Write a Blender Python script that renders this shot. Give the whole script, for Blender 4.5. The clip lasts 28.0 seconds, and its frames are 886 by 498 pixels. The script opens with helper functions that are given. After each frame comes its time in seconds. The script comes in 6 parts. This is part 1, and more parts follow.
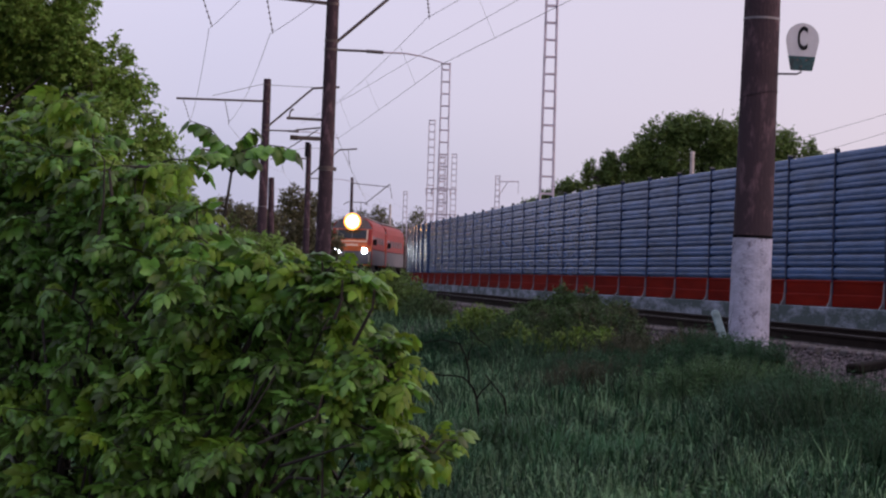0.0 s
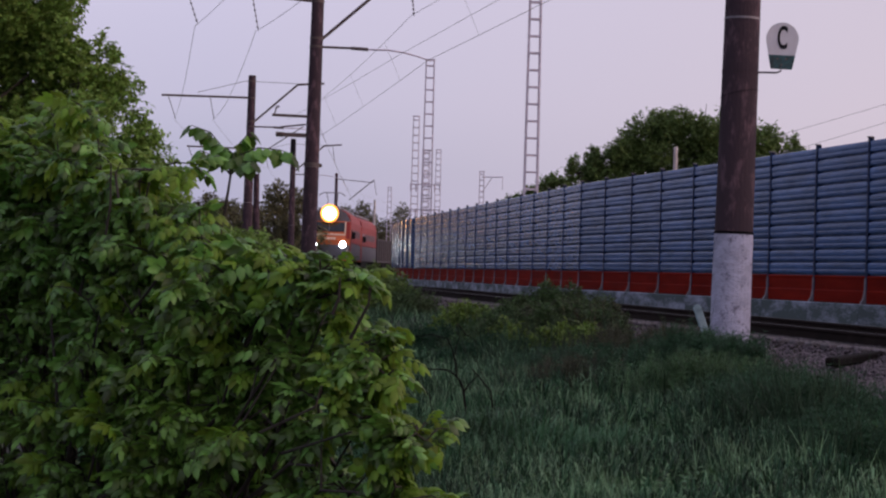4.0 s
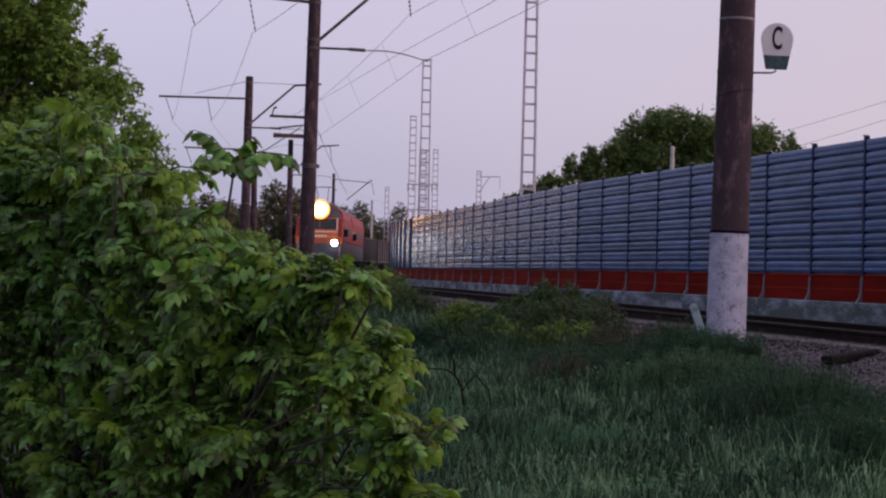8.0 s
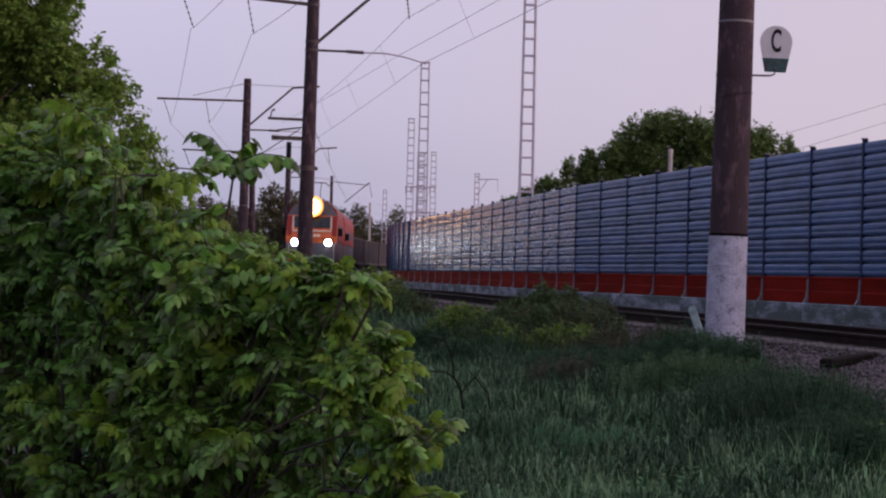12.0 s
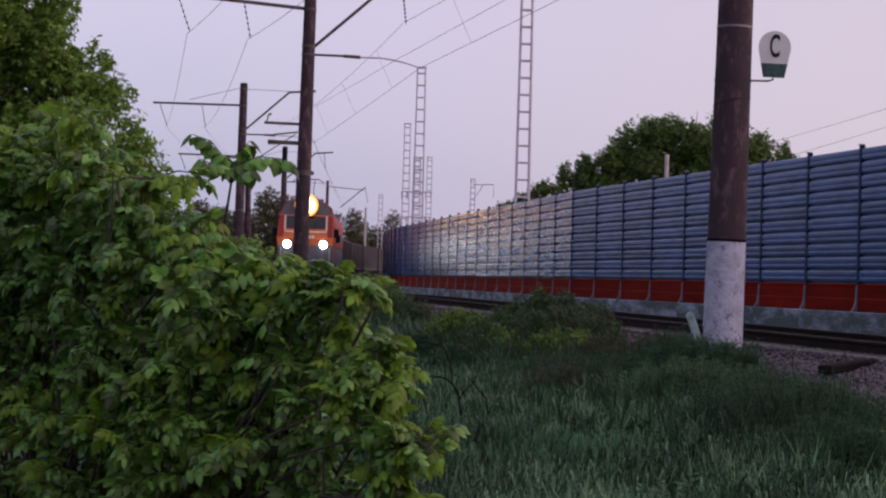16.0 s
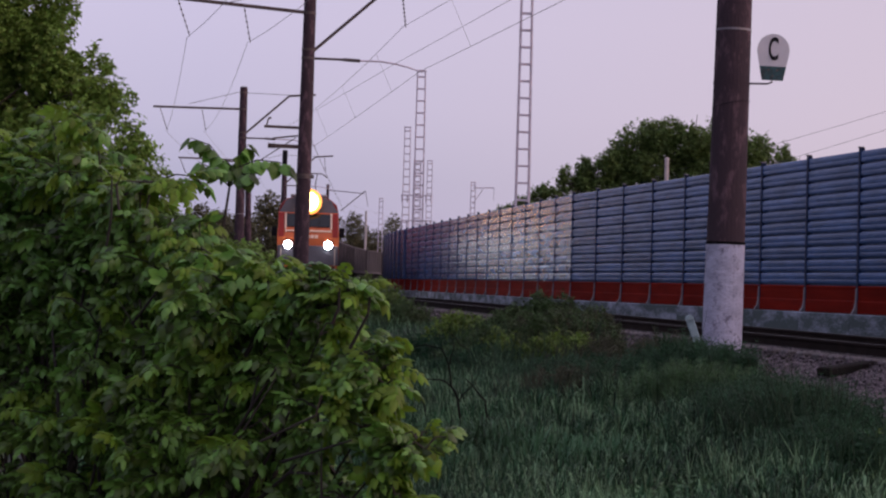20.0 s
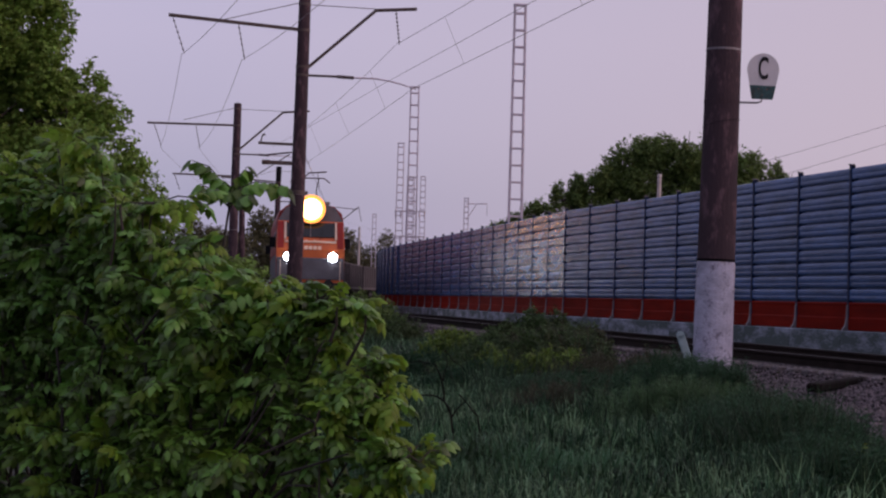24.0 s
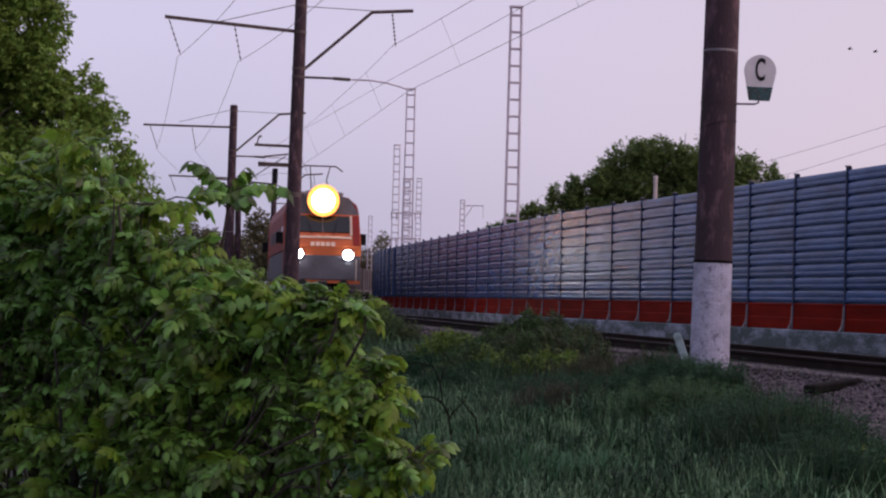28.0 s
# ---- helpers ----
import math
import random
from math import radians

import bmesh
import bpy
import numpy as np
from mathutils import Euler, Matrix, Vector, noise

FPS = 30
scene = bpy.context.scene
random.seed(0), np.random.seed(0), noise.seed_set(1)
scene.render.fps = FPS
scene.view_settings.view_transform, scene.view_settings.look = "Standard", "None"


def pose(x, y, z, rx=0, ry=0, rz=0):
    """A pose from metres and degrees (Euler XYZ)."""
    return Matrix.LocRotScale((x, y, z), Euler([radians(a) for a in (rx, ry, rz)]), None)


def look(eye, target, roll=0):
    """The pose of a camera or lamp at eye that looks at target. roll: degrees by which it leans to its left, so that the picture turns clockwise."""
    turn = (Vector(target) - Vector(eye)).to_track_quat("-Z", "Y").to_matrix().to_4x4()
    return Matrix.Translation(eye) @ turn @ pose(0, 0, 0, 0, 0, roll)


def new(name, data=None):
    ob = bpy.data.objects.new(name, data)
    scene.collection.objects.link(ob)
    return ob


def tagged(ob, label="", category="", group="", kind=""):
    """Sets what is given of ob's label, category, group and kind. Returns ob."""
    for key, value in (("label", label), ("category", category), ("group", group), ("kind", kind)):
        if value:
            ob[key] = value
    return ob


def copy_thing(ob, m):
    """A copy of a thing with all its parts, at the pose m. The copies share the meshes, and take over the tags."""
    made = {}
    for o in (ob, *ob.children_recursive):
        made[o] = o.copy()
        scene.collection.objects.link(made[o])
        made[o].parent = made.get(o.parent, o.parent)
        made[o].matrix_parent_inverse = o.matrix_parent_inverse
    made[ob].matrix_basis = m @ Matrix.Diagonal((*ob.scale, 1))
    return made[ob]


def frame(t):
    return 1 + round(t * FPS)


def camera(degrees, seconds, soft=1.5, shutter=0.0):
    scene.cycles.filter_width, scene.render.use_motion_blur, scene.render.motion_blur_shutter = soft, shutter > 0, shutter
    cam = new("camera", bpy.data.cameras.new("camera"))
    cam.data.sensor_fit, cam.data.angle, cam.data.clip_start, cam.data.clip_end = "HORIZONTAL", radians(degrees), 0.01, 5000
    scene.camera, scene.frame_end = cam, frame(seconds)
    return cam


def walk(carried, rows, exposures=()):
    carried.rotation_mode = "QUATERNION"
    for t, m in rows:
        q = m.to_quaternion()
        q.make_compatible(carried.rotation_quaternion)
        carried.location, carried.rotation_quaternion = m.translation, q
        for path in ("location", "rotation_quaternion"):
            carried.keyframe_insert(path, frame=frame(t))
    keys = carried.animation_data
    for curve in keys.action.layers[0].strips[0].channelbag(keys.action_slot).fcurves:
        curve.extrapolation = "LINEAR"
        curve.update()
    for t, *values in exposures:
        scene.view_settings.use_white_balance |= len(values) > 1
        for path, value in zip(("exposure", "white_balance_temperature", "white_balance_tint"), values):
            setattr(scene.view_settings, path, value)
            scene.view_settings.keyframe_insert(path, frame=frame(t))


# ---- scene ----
# ---- camera ----
cam = camera(25.26, 28.0, soft=2.25)
# seconds, place, turn to the right, tilt up, lean
PATH = [
    (0, 0.032, 0.479, 1.589, -0.569, 0.794, 1.68),
    (0.5, 0.029, 0.495, 1.589, -0.550, 0.791, 1.73),
    (1, 0.023, 0.504, 1.588, -0.514, 0.790, 1.75),
    (1.5, 0.018, 0.417, 1.590, -0.406, 0.762, 1.77),
    (2, 0.012, 0.328, 1.592, -0.281, 0.729, 1.78),
    (2.5, 0.010, 0.263, 1.594, -0.212, 0.707, 1.73),
    (3, 0.012, 0.205, 1.596, -0.177, 0.691, 1.65),
    (3.5, 0.012, 0.163, 1.595, -0.136, 0.680, 1.61),
    (5.5, 0.009, 0.050, 1.595, -0.073, 0.666, 1.38),
    (6, 0.007, 0.039, 1.594, -0.052, 0.667, 1.38),
    (6.5, 0.004, 0.028, 1.595, -0.036, 0.662, 1.41),
    (7, 0.005, 0.004, 1.597, -0.033, 0.659, 1.38),
    (7.5, 0.007, -0.015, 1.599, -0.036, 0.665, 1.33),
    (8, 0.008, -0.022, 1.600, -0.035, 0.668, 1.33),
    (8.5, 0.007, -0.017, 1.602, -0.030, 0.669, 1.37),
    (9, 0.004, -0.010, 1.601, -0.016, 0.683, 1.38),
    (9.5, 0.001, -0.010, 1.599, -0.004, 0.708, 1.37),
    (10, 0.000, -0.005, 1.600, -0.002, 0.718, 1.38),
    (10.5, 0.000, -0.002, 1.600, -0.002, 0.720, 1.40),
    (11, -0.000, -0.001, 1.600, 0.002, 0.720, 1.40),
    (11.5, -0.001, -0.009, 1.601, 0.023, 0.723, 1.40),
    (12, -0.002, -0.007, 1.598, 0.027, 0.744, 1.40),
    (12.5, -0.005, 0.002, 1.599, 0.040, 0.746, 1.43),
    (14.5, -0.007, 0.010, 1.602, 0.084, 0.831, 1.49),
    (15, -0.012, 0.018, 1.601, 0.103, 0.851, 1.51),
    (15.5, -0.016, 0.051, 1.597, 0.128, 0.871, 1.52),
    (16, -0.021, 0.070, 1.596, 0.153, 0.896, 1.55),
    (16.5, -0.024, 0.086, 1.597, 0.172, 0.910, 1.58),
    (17, -0.024, 0.086, 1.596, 0.179, 0.927, 1.54),
    (17.5, -0.024, 0.082, 1.596, 0.184, 0.937, 1.56),
    (18, -0.020, 0.068, 1.596, 0.179, 0.950, 1.51),
    (18.5, -0.014, 0.048, 1.596, 0.164, 0.964, 1.48),
    (19, -0.011, 0.033, 1.598, 0.153, 0.969, 1.46),
    (19.5, -0.010, 0.044, 1.595, 0.152, 0.989, 1.43),
    (20, -0.010, 0.038, 1.593, 0.138, 0.994, 1.45),
    (20.5, -0.012, 0.034, 1.594, 0.153, 1.014, 1.45),
    (21, -0.015, 0.023, 1.597, 0.165, 1.005, 1.49),
    (21.5, -0.012, -0.012, 1.599, 0.185, 1.013, 1.45),
    (23.5, -0.012, -0.187, 1.603, 0.312, 1.374, 1.47),
    (24, -0.013, -0.190, 1.604, 0.323, 1.453, 1.48),
    (24.5, -0.014, -0.196, 1.605, 0.337, 1.501, 1.46),
    (25, -0.017, -0.193, 1.604, 0.357, 1.511, 1.49),
    (25.5, -0.018, -0.190, 1.604, 0.376, 1.515, 1.47),
    (26, -0.017, -0.197, 1.604, 0.386, 1.511, 1.46),
    (26.5, -0.018, -0.190, 1.603, 0.395, 1.512, 1.45),
    (27, -0.018, -0.204, 1.602, 0.407, 1.512, 1.45),
    (27.5, -0.021, -0.195, 1.601, 0.421, 1.518, 1.41),
    (28, -0.025, -0.176, 1.600, 0.439, 1.512, 1.45),
]


def aim(x, y, z, right, up, lean):
    a, b = radians(right), radians(up)
    return look((x, y, z), (x + 50 * math.sin(a) * math.cos(b), y + 50 * math.cos(a) * math.cos(b), z + 50 * math.sin(b)), lean)


walk(cam, [(row[0], aim(*row[1:])) for row in PATH],
     exposures=[(0.0, 0.16, 6590, 7.0), (1.0, 0.0, 6590, 8.0), (2.0, -0.03, 6590, 9.0), (6.0, -0.07, 6590, 10.0), (8.0, -0.06, 6590, 10.5), (9.0, 0.02, 6590, 11.0), (10.0, -0.05, 6590, 11.0), (12.0, -0.07, 6590, 12.0), (15.0, 0.0, 6590, 11.0), (16.0, 0.02, 6590, 11.0), (18.0, 0.02, 6590, 11.0), (19.0, 0.09, 6590, 12.0), (20.0, -0.08, 6590, 15.0), (21.0, -0.12, 6590, 15.0), (24.0, -0.32, 6590, 16.0), (27.0, -0.36, 6590, 16.0), (28.0, 0.04, 6590, 13.0)])

# ---- world and light ----
world = bpy.data.worlds.new("dusk_sky")
scene.world = world
world.use_nodes = True
wn, wl = world.node_tree.nodes, world.node_tree.links
wn.clear()
w_out = wn.new("ShaderNodeOutputWorld")
w_bg = wn.new("ShaderNodeBackground")
w_sky = wn.new("ShaderNodeTexSky")
w_sky.sky_type, w_sky.sun_disc = "NISHITA", False
w_sky.sun_elevation, w_sky.sun_rotation = radians(3.0), radians(120)
w_co = wn.new("ShaderNodeTexCoord")
w_sep = wn.new("ShaderNodeSeparateXYZ")
w_ramp = wn.new("ShaderNodeValToRGB")
w_tint = wn.new("ShaderNodeMix")
w_tint.data_type = "RGBA"
w_side = wn.new("ShaderNodeMapRange")
w_side.inputs["From Min"].default_value, w_side.inputs["From Max"].default_value = -0.12, 0.30
w_mul = wn.new("ShaderNodeMix")
w_mul.data_type, w_mul.blend_type = "RGBA", "MIX"
cr = w_ramp.color_ramp
cr.elements[0].position, cr.elements[0].color = 0.0, (0.37, 0.395, 0.60, 1)
cr.elements[1].position, cr.elements[1].color = 0.13, (0.545, 0.505, 0.695, 1)
for where, shade in ((0.05, (0.385, 0.40, 0.595, 1)), (0.085, (0.48, 0.46, 0.655, 1))):
    cr.elements.new(where).color = shade
e = cr.elements.new(1.0)
e.color = (0.52, 0.55, 0.76, 1)
wl.new(w_co.outputs["Generated"], w_sep.inputs[0])
wl.new(w_sep.outputs["Z"], w_ramp.inputs["Fac"])
wl.new(w_sep.outputs["X"], w_side.inputs["Value"])
wl.new(w_side.outputs["Result"], w_tint.inputs["Factor"])
wl.new(w_ramp.outputs["Color"], w_tint.inputs["A"])
w_tint.inputs["B"].default_value = (0.645, 0.55, 0.655, 1)
w_mul.inputs["Factor"].default_value = 0.04
wl.new(w_tint.outputs["Result"], w_mul.inputs["A"])
wl.new(w_sky.outputs["Color"], w_mul.inputs["B"])
# the glow of the set sun lies to the right, the far side of the dome is dimmer
w_glow = wn.new("ShaderNodeMapRange")
w_glow.inputs["From Min"].default_value, w_glow.inputs["From Max"].default_value = -1.0, 1.0
w_dome = wn.new("ShaderNodeValToRGB")
de = w_dome.color_ramp.elements
de[0].position, de[0].color = 0.0, (0.22, 0.22, 0.24, 1)
de[1].position, de[1].color = 1.0, (1.0, 0.93, 0.95, 1)
for where, shade in ((0.38, 0.53), (0.63, 0.5)):
    w_el = de.new(where)
    w_el.color = (shade, shade, shade * 1.04, 1)
w_lit = wn.new("ShaderNodeMix")
w_lit.data_type, w_lit.blend_type = "RGBA", "MULTIPLY"
w_lit.inputs["Factor"].default_value = 1.0
wl.new(w_sep.outputs["X"], w_glow.inputs["Value"])
wl.new(w_glow.outputs["Result"], w_dome.inputs["Fac"])
wl.new(w_mul.outputs["Result"], w_lit.inputs["A"])
wl.new(w_dome.outputs["Color"], w_lit.inputs["B"])
wl.new(w_lit.outputs["Result"], w_bg.inputs["Color"])
w_bg.inputs["Strength"].default_value = 2.0
wl.new(w_bg.outputs["Background"], w_out.inputs["Surface"])

sun = new("sun", bpy.data.lights.new("sun", "SUN"))
sun.data.energy, sun.data.angle, sun.data.color = 0.58, radians(25), (1.0, 0.84, 0.80)
sun.matrix_world = look((60, 20, 22), (0, 30, 0))

# ---- materials ----
def material(name, color, rough=0.7, metal=0.0, vary=0.25, scale=3.0, fine=40.0, bump=0.2, dist=0.01, hue=None, island=0.0, obj=0.0, stretch=(1, 1, 1), spec=0.5):
    """A procedural surface: base colour, broad stains, fine grain, relief; optional spread per island or per object."""
    m = bpy.data.materials.new(name)
    m.use_nodes = True
    n, l = m.node_tree.nodes, m.node_tree.links
    b = n["Principled BSDF"]
    co = n.new("ShaderNodeTexCoord")
    mp = n.new("ShaderNodeMapping")
    mp.inputs["Scale"].default_value = stretch
    l.new(co.outputs["Object"], mp.inputs["Vector"])
    n1, n2 = n.new("ShaderNodeTexNoise"), n.new("ShaderNodeTexNoise")
    if obj:
        # alike pieces take their stains from different places
        shift = n.new("ShaderNodeVectorMath")
        shift.operation = "SCALE"
        shift.inputs[0].default_value = (31.0, 17.0, 23.0)
        l.new(n.new("ShaderNodeObjectInfo").outputs["Random"], shift.inputs["Scale"])
        l.new(shift.outputs[0], mp.inputs["Location"])
    for t, s, d in ((n1, scale, 5), (n2, fine, 4)):
        t.inputs["Scale"].default_value, t.inputs["Detail"].default_value = s, d
        l.new(mp.outputs["Vector"], t.inputs["Vector"])
    c2 = hue or tuple(c * 0.45 for c in color)
    mix = n.new("ShaderNodeMix")
    mix.data_type = "RGBA"
    mix.inputs["A"].default_value, mix.inputs["B"].default_value = (*color, 1), (*c2, 1)
    add = n.new("ShaderNodeMath")
    add.operation = "MULTIPLY_ADD"
    l.new(n1.outputs["Fac"], add.inputs[0])
    add.inputs[1].default_value = 2.4
    add.inputs[2].default_value = -0.9
    add2 = n.new("ShaderNodeMath")
    add2.operation = "MULTIPLY_ADD"
    l.new(n2.outputs["Fac"], add2.inputs[0])
    add2.inputs[1].default_value = 0.8
    l.new(add.outputs[0], add2.inputs[2])
    fac = n.new("ShaderNodeMath")
    fac.operation, fac.use_clamp = "MULTIPLY", True
    l.new(add2.outputs[0], fac.inputs[0])
    fac.inputs[1].default_value = vary * 1.6
    l.new(fac.outputs[0], mix.inputs["Factor"])
    last = mix.outputs["Result"]
    if island or obj:
        src = n.new("ShaderNodeNewGeometry").outputs["Random Per Island"] if island else n.new("ShaderNodeObjectInfo").outputs["Random"]
        mr = n.new("ShaderNodeMapRange")
        a = island or obj
        mr.inputs["To Min"].default_value, mr.inputs["To Max"].default_value = 1 - a, 1 + a
        l.new(src, mr.inputs["Value"])
        hsv = n.new("ShaderNodeHueSaturation")
        l.new(last, hsv.inputs["Color"])
        l.new(mr.outputs["Result"], hsv.inputs["Value"])
        if island:
            h = n.new("ShaderNodeMapRange")
            h.inputs["To Min"].default_value, h.inputs["To Max"].default_value = 0.485, 0.515
            l.new(src, h.inputs["Value"])
            l.new(h.outputs["Result"], hsv.inputs["Hue"])
        last = hsv.outputs["Color"]
    l.new(last, b.inputs["Base Color"])
    b.inputs["Roughness"].default_value, b.inputs["Metallic"].default_value = rough, metal
    b.inputs["Specular IOR Level"].default_value = spec
    if bump:
        bp = n.new("ShaderNodeBump")
        bp.inputs["Strength"].default_value, bp.inputs["Distance"].default_value = bump, dist
        l.new(n2.outputs["Fac"], bp.inputs["Height"])
        l.new(bp.outputs["Normal"], b.inputs["Normal"])
    return m


def leafy(name, color, hue, island=0.45, through_light=0.35, bump=0.05, rough=0.5, spec=0.16, vary=0.35, scale=1.2):
    m = material(name, color, rough=rough, vary=vary, scale=scale, fine=90 if bump > 0.1 else 30, bump=bump, hue=hue, island=island, spec=spec)
    n, l = m.node_tree.nodes, m.node_tree.links
    b, out = n["Principled BSDF"], n["Material Output"]
    tr, mx = n.new("ShaderNodeBsdfTranslucent"), n.new("ShaderNodeMixShader")
    l.new(b.inputs["Base Color"].links[0].from_socket, tr.inputs["Color"])
    mx.inputs[0].default_value = through_light
    l.new(b.outputs[0], mx.inputs[1])
    l.new(tr.outputs[0], mx.inputs[2])
    l.new(mx.outputs[0], out.inputs["Surface"])
    return m


def glowing(name, color, strength):
    m = bpy.data.materials.new(name)
    m.use_nodes = True
    b = m.node_tree.nodes["Principled BSDF"]
    b.inputs["Base Color"].default_value = (*color, 1)
    b.inputs["Emission Color"].default_value, b.inputs["Emission Strength"].default_value = (*color, 1), strength
    return m


M_SOIL = material("soil", (0.03, 0.03, 0.022), 0.95, vary=0.5, scale=0.8, fine=25, bump=0.6, hue=(0.018, 0.026, 0.015))
M_BALLAST = material("ballast_stone", (0.035, 0.029, 0.030), 0.9, vary=0.5, scale=2.0, fine=30, bump=0.6, dist=0.03, hue=(0.04, 0.03, 0.03))
M_STONE = material("crushed_stone", (0.125, 0.10, 0.112), 0.9, vary=0.4, scale=5, fine=60, hue=(0.05, 0.042, 0.045), island=0.9)
M_RAIL = material("rusty_rail", (0.034, 0.023, 0.019), 0.9, 0.0, vary=0.5, scale=4, fine=60, spec=0.15)
M_RAILTOP = material("worn_rail_head", (0.036, 0.028, 0.026), 0.6, 0.3, vary=0.3, scale=3)
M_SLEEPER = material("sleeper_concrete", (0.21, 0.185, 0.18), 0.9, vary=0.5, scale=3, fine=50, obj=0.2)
# near-black colour of the bar that imitates the ballast slope's shadow
M_SLOPE_SHADE = material("old_timber", (0.018, 0.014, 0.013), 1.0, vary=0.5, scale=6, fine=50, bump=0.6, stretch=(0.2, 1, 1), spec=0.1)


def shaded_middles(m):
    """Middles of the sleepers darkened between the rails: shade put into the colour."""
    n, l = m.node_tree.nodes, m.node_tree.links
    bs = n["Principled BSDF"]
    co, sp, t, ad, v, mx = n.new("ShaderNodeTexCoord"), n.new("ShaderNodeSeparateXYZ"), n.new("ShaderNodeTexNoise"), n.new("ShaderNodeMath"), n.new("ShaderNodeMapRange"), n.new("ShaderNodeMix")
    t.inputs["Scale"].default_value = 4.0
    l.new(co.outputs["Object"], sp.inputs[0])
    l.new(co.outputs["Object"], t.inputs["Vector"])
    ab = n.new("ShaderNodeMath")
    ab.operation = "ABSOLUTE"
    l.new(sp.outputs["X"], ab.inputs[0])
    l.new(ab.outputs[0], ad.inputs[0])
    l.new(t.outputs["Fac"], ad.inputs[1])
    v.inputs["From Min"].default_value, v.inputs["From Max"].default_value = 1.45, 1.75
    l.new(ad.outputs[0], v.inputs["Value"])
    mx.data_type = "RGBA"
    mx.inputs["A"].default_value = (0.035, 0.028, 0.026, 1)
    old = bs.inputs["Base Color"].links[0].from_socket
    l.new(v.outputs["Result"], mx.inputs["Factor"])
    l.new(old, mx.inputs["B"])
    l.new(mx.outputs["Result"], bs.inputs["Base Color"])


shaded_middles(M_SLEEPER)
M_POLE = material("weathered_concrete_pole", (0.185, 0.112, 0.130), 0.9, vary=0.9, scale=6.0, fine=34, bump=0.8, dist=0.012, hue=(0.052, 0.034, 0.042), stretch=(1, 1, 0.4), spec=0.25)
M_WHITE = material("flaking_whitewash", (0.58, 0.58, 0.72), 0.85, vary=0.55, scale=4, fine=22, bump=0.9, dist=0.012, hue=(0.33, 0.33, 0.42), stretch=(1, 1, 1.5))
def flaking(m):
    """Old paint worn through in ragged patches to the concrete."""
    n, l = m.node_tree.nodes, m.node_tree.links
    bs = n["Principled BSDF"]
    co, t, v, mx = n.new("ShaderNodeTexCoord"), n.new("ShaderNodeTexNoise"), n.new("ShaderNodeValToRGB"), n.new("ShaderNodeMix")
    t.inputs["Scale"].default_value, t.inputs["Detail"].default_value, t.inputs["Roughness"].default_value = 11.0, 9, 0.8
    mp = n.new("ShaderNodeMapping")
    mp.inputs["Scale"].default_value = (1, 1, 0.75)
    l.new(co.outputs["Object"], mp.inputs["Vector"])
    l.new(mp.outputs["Vector"], t.inputs["Vector"])
    v.color_ramp.elements[0].position, v.color_ramp.elements[1].position = 0.54, 0.61
    l.new(t.outputs["Fac"], v.inputs["Fac"])
    mx.data_type = "RGBA"
    mx.inputs["B"].default_value = (0.17, 0.16, 0.21, 1)
    old = bs.inputs["Base Color"].links[0].from_socket
    l.new(v.outputs["Color"], mx.inputs["Factor"])
    l.new(old, mx.inputs["A"])
    l.new(mx.outputs["Result"], bs.inputs["Base Color"])


flaking(M_WHITE)
M_DARKBAND = material("dark_band", (0.007, 0.006, 0.007), 0.9, spec=0.1)
M_STEEL = material("painted_steel", (0.12, 0.09, 0.085), 0.6, 0.3, vary=0.4, scale=5)
M_GALV = material("galvanised_lattice", (0.66, 0.60, 0.69), 0.6, 0.0, vary=0.3, scale=3)
M_WIRE = material("wire", (0.16, 0.14, 0.16), 0.5, 0.5)
M_INS = material("insulator_glass", (0.10, 0.08, 0.08), 0.25, vary=0.3)
M_PANEL = material("ribbed_panel", (0.068, 0.152, 0.365), 0.26, 0.12, vary=0.6, scale=2.2, fine=16, bump=0.30, dist=0.014, hue=(0.032, 0.078, 0.190), obj=0.14, stretch=(0.35, 1, 1.6), spec=0.3)
M_RED = material("red_panel", (0.245, 0.0135, 0.006), 0.7, 0.0, vary=0.5, scale=2.0, fine=20, bump=0.12, hue=(0.14, 0.008, 0.004), obj=0.12, stretch=(0.3, 1, 2.0), spec=0.03)
M_POST = material("barrier_post_steel", (0.028, 0.046, 0.100), 0.7, 0.0, vary=0.3, scale=4, spec=0.15)
M_FOOT = material("post_foot_steel", (0.26, 0.24, 0.26), 0.5, 0.3, vary=0.4, scale=6)
M_PLINTH = material("stained_plinth_concrete", (0.46, 0.49, 0.60), 0.95, vary=0.75, scale=2.4, fine=18, bump=0.5, hue=(0.085, 0.112, 0.110), obj=0.06, stretch=(0.35, 1, 1.2))
M_BARK = material("bark", (0.09, 0.07, 0.055), 0.95, vary=0.5, scale=8, fine=60, bump=0.6)
M_TWIG = material("young_twig", (0.035, 0.026, 0.02), 0.8, vary=0.4, scale=9)
M_LEAF_NEAR = leafy("maple_leaf", (0.175, 0.308, 0.047), (0.054, 0.141, 0.037), 0.75, through_light=0.35, bump=0.3, rough=0.40, spec=0.48, vary=0.45)
M_DEADWOOD = material("dead_wood", (0.016, 0.013, 0.012), 0.95, vary=0.5, scale=9, spec=0.1)
M_LEAF_YOUNG = leafy("young_maple_leaf", (0.195, 0.315, 0.032), (0.125, 0.225, 0.026), 0.35, through_light=0.4, bump=0.3, rough=0.5, spec=0.3)
M_LEAF_TREE = leafy("tree_leaf", (0.21, 0.325, 0.065), (0.13, 0.215, 0.05), 0.5)
M_LEAF_FAR = leafy("far_leaf", (0.15, 0.22, 0.06), (0.10, 0.15, 0.05), 0.55)
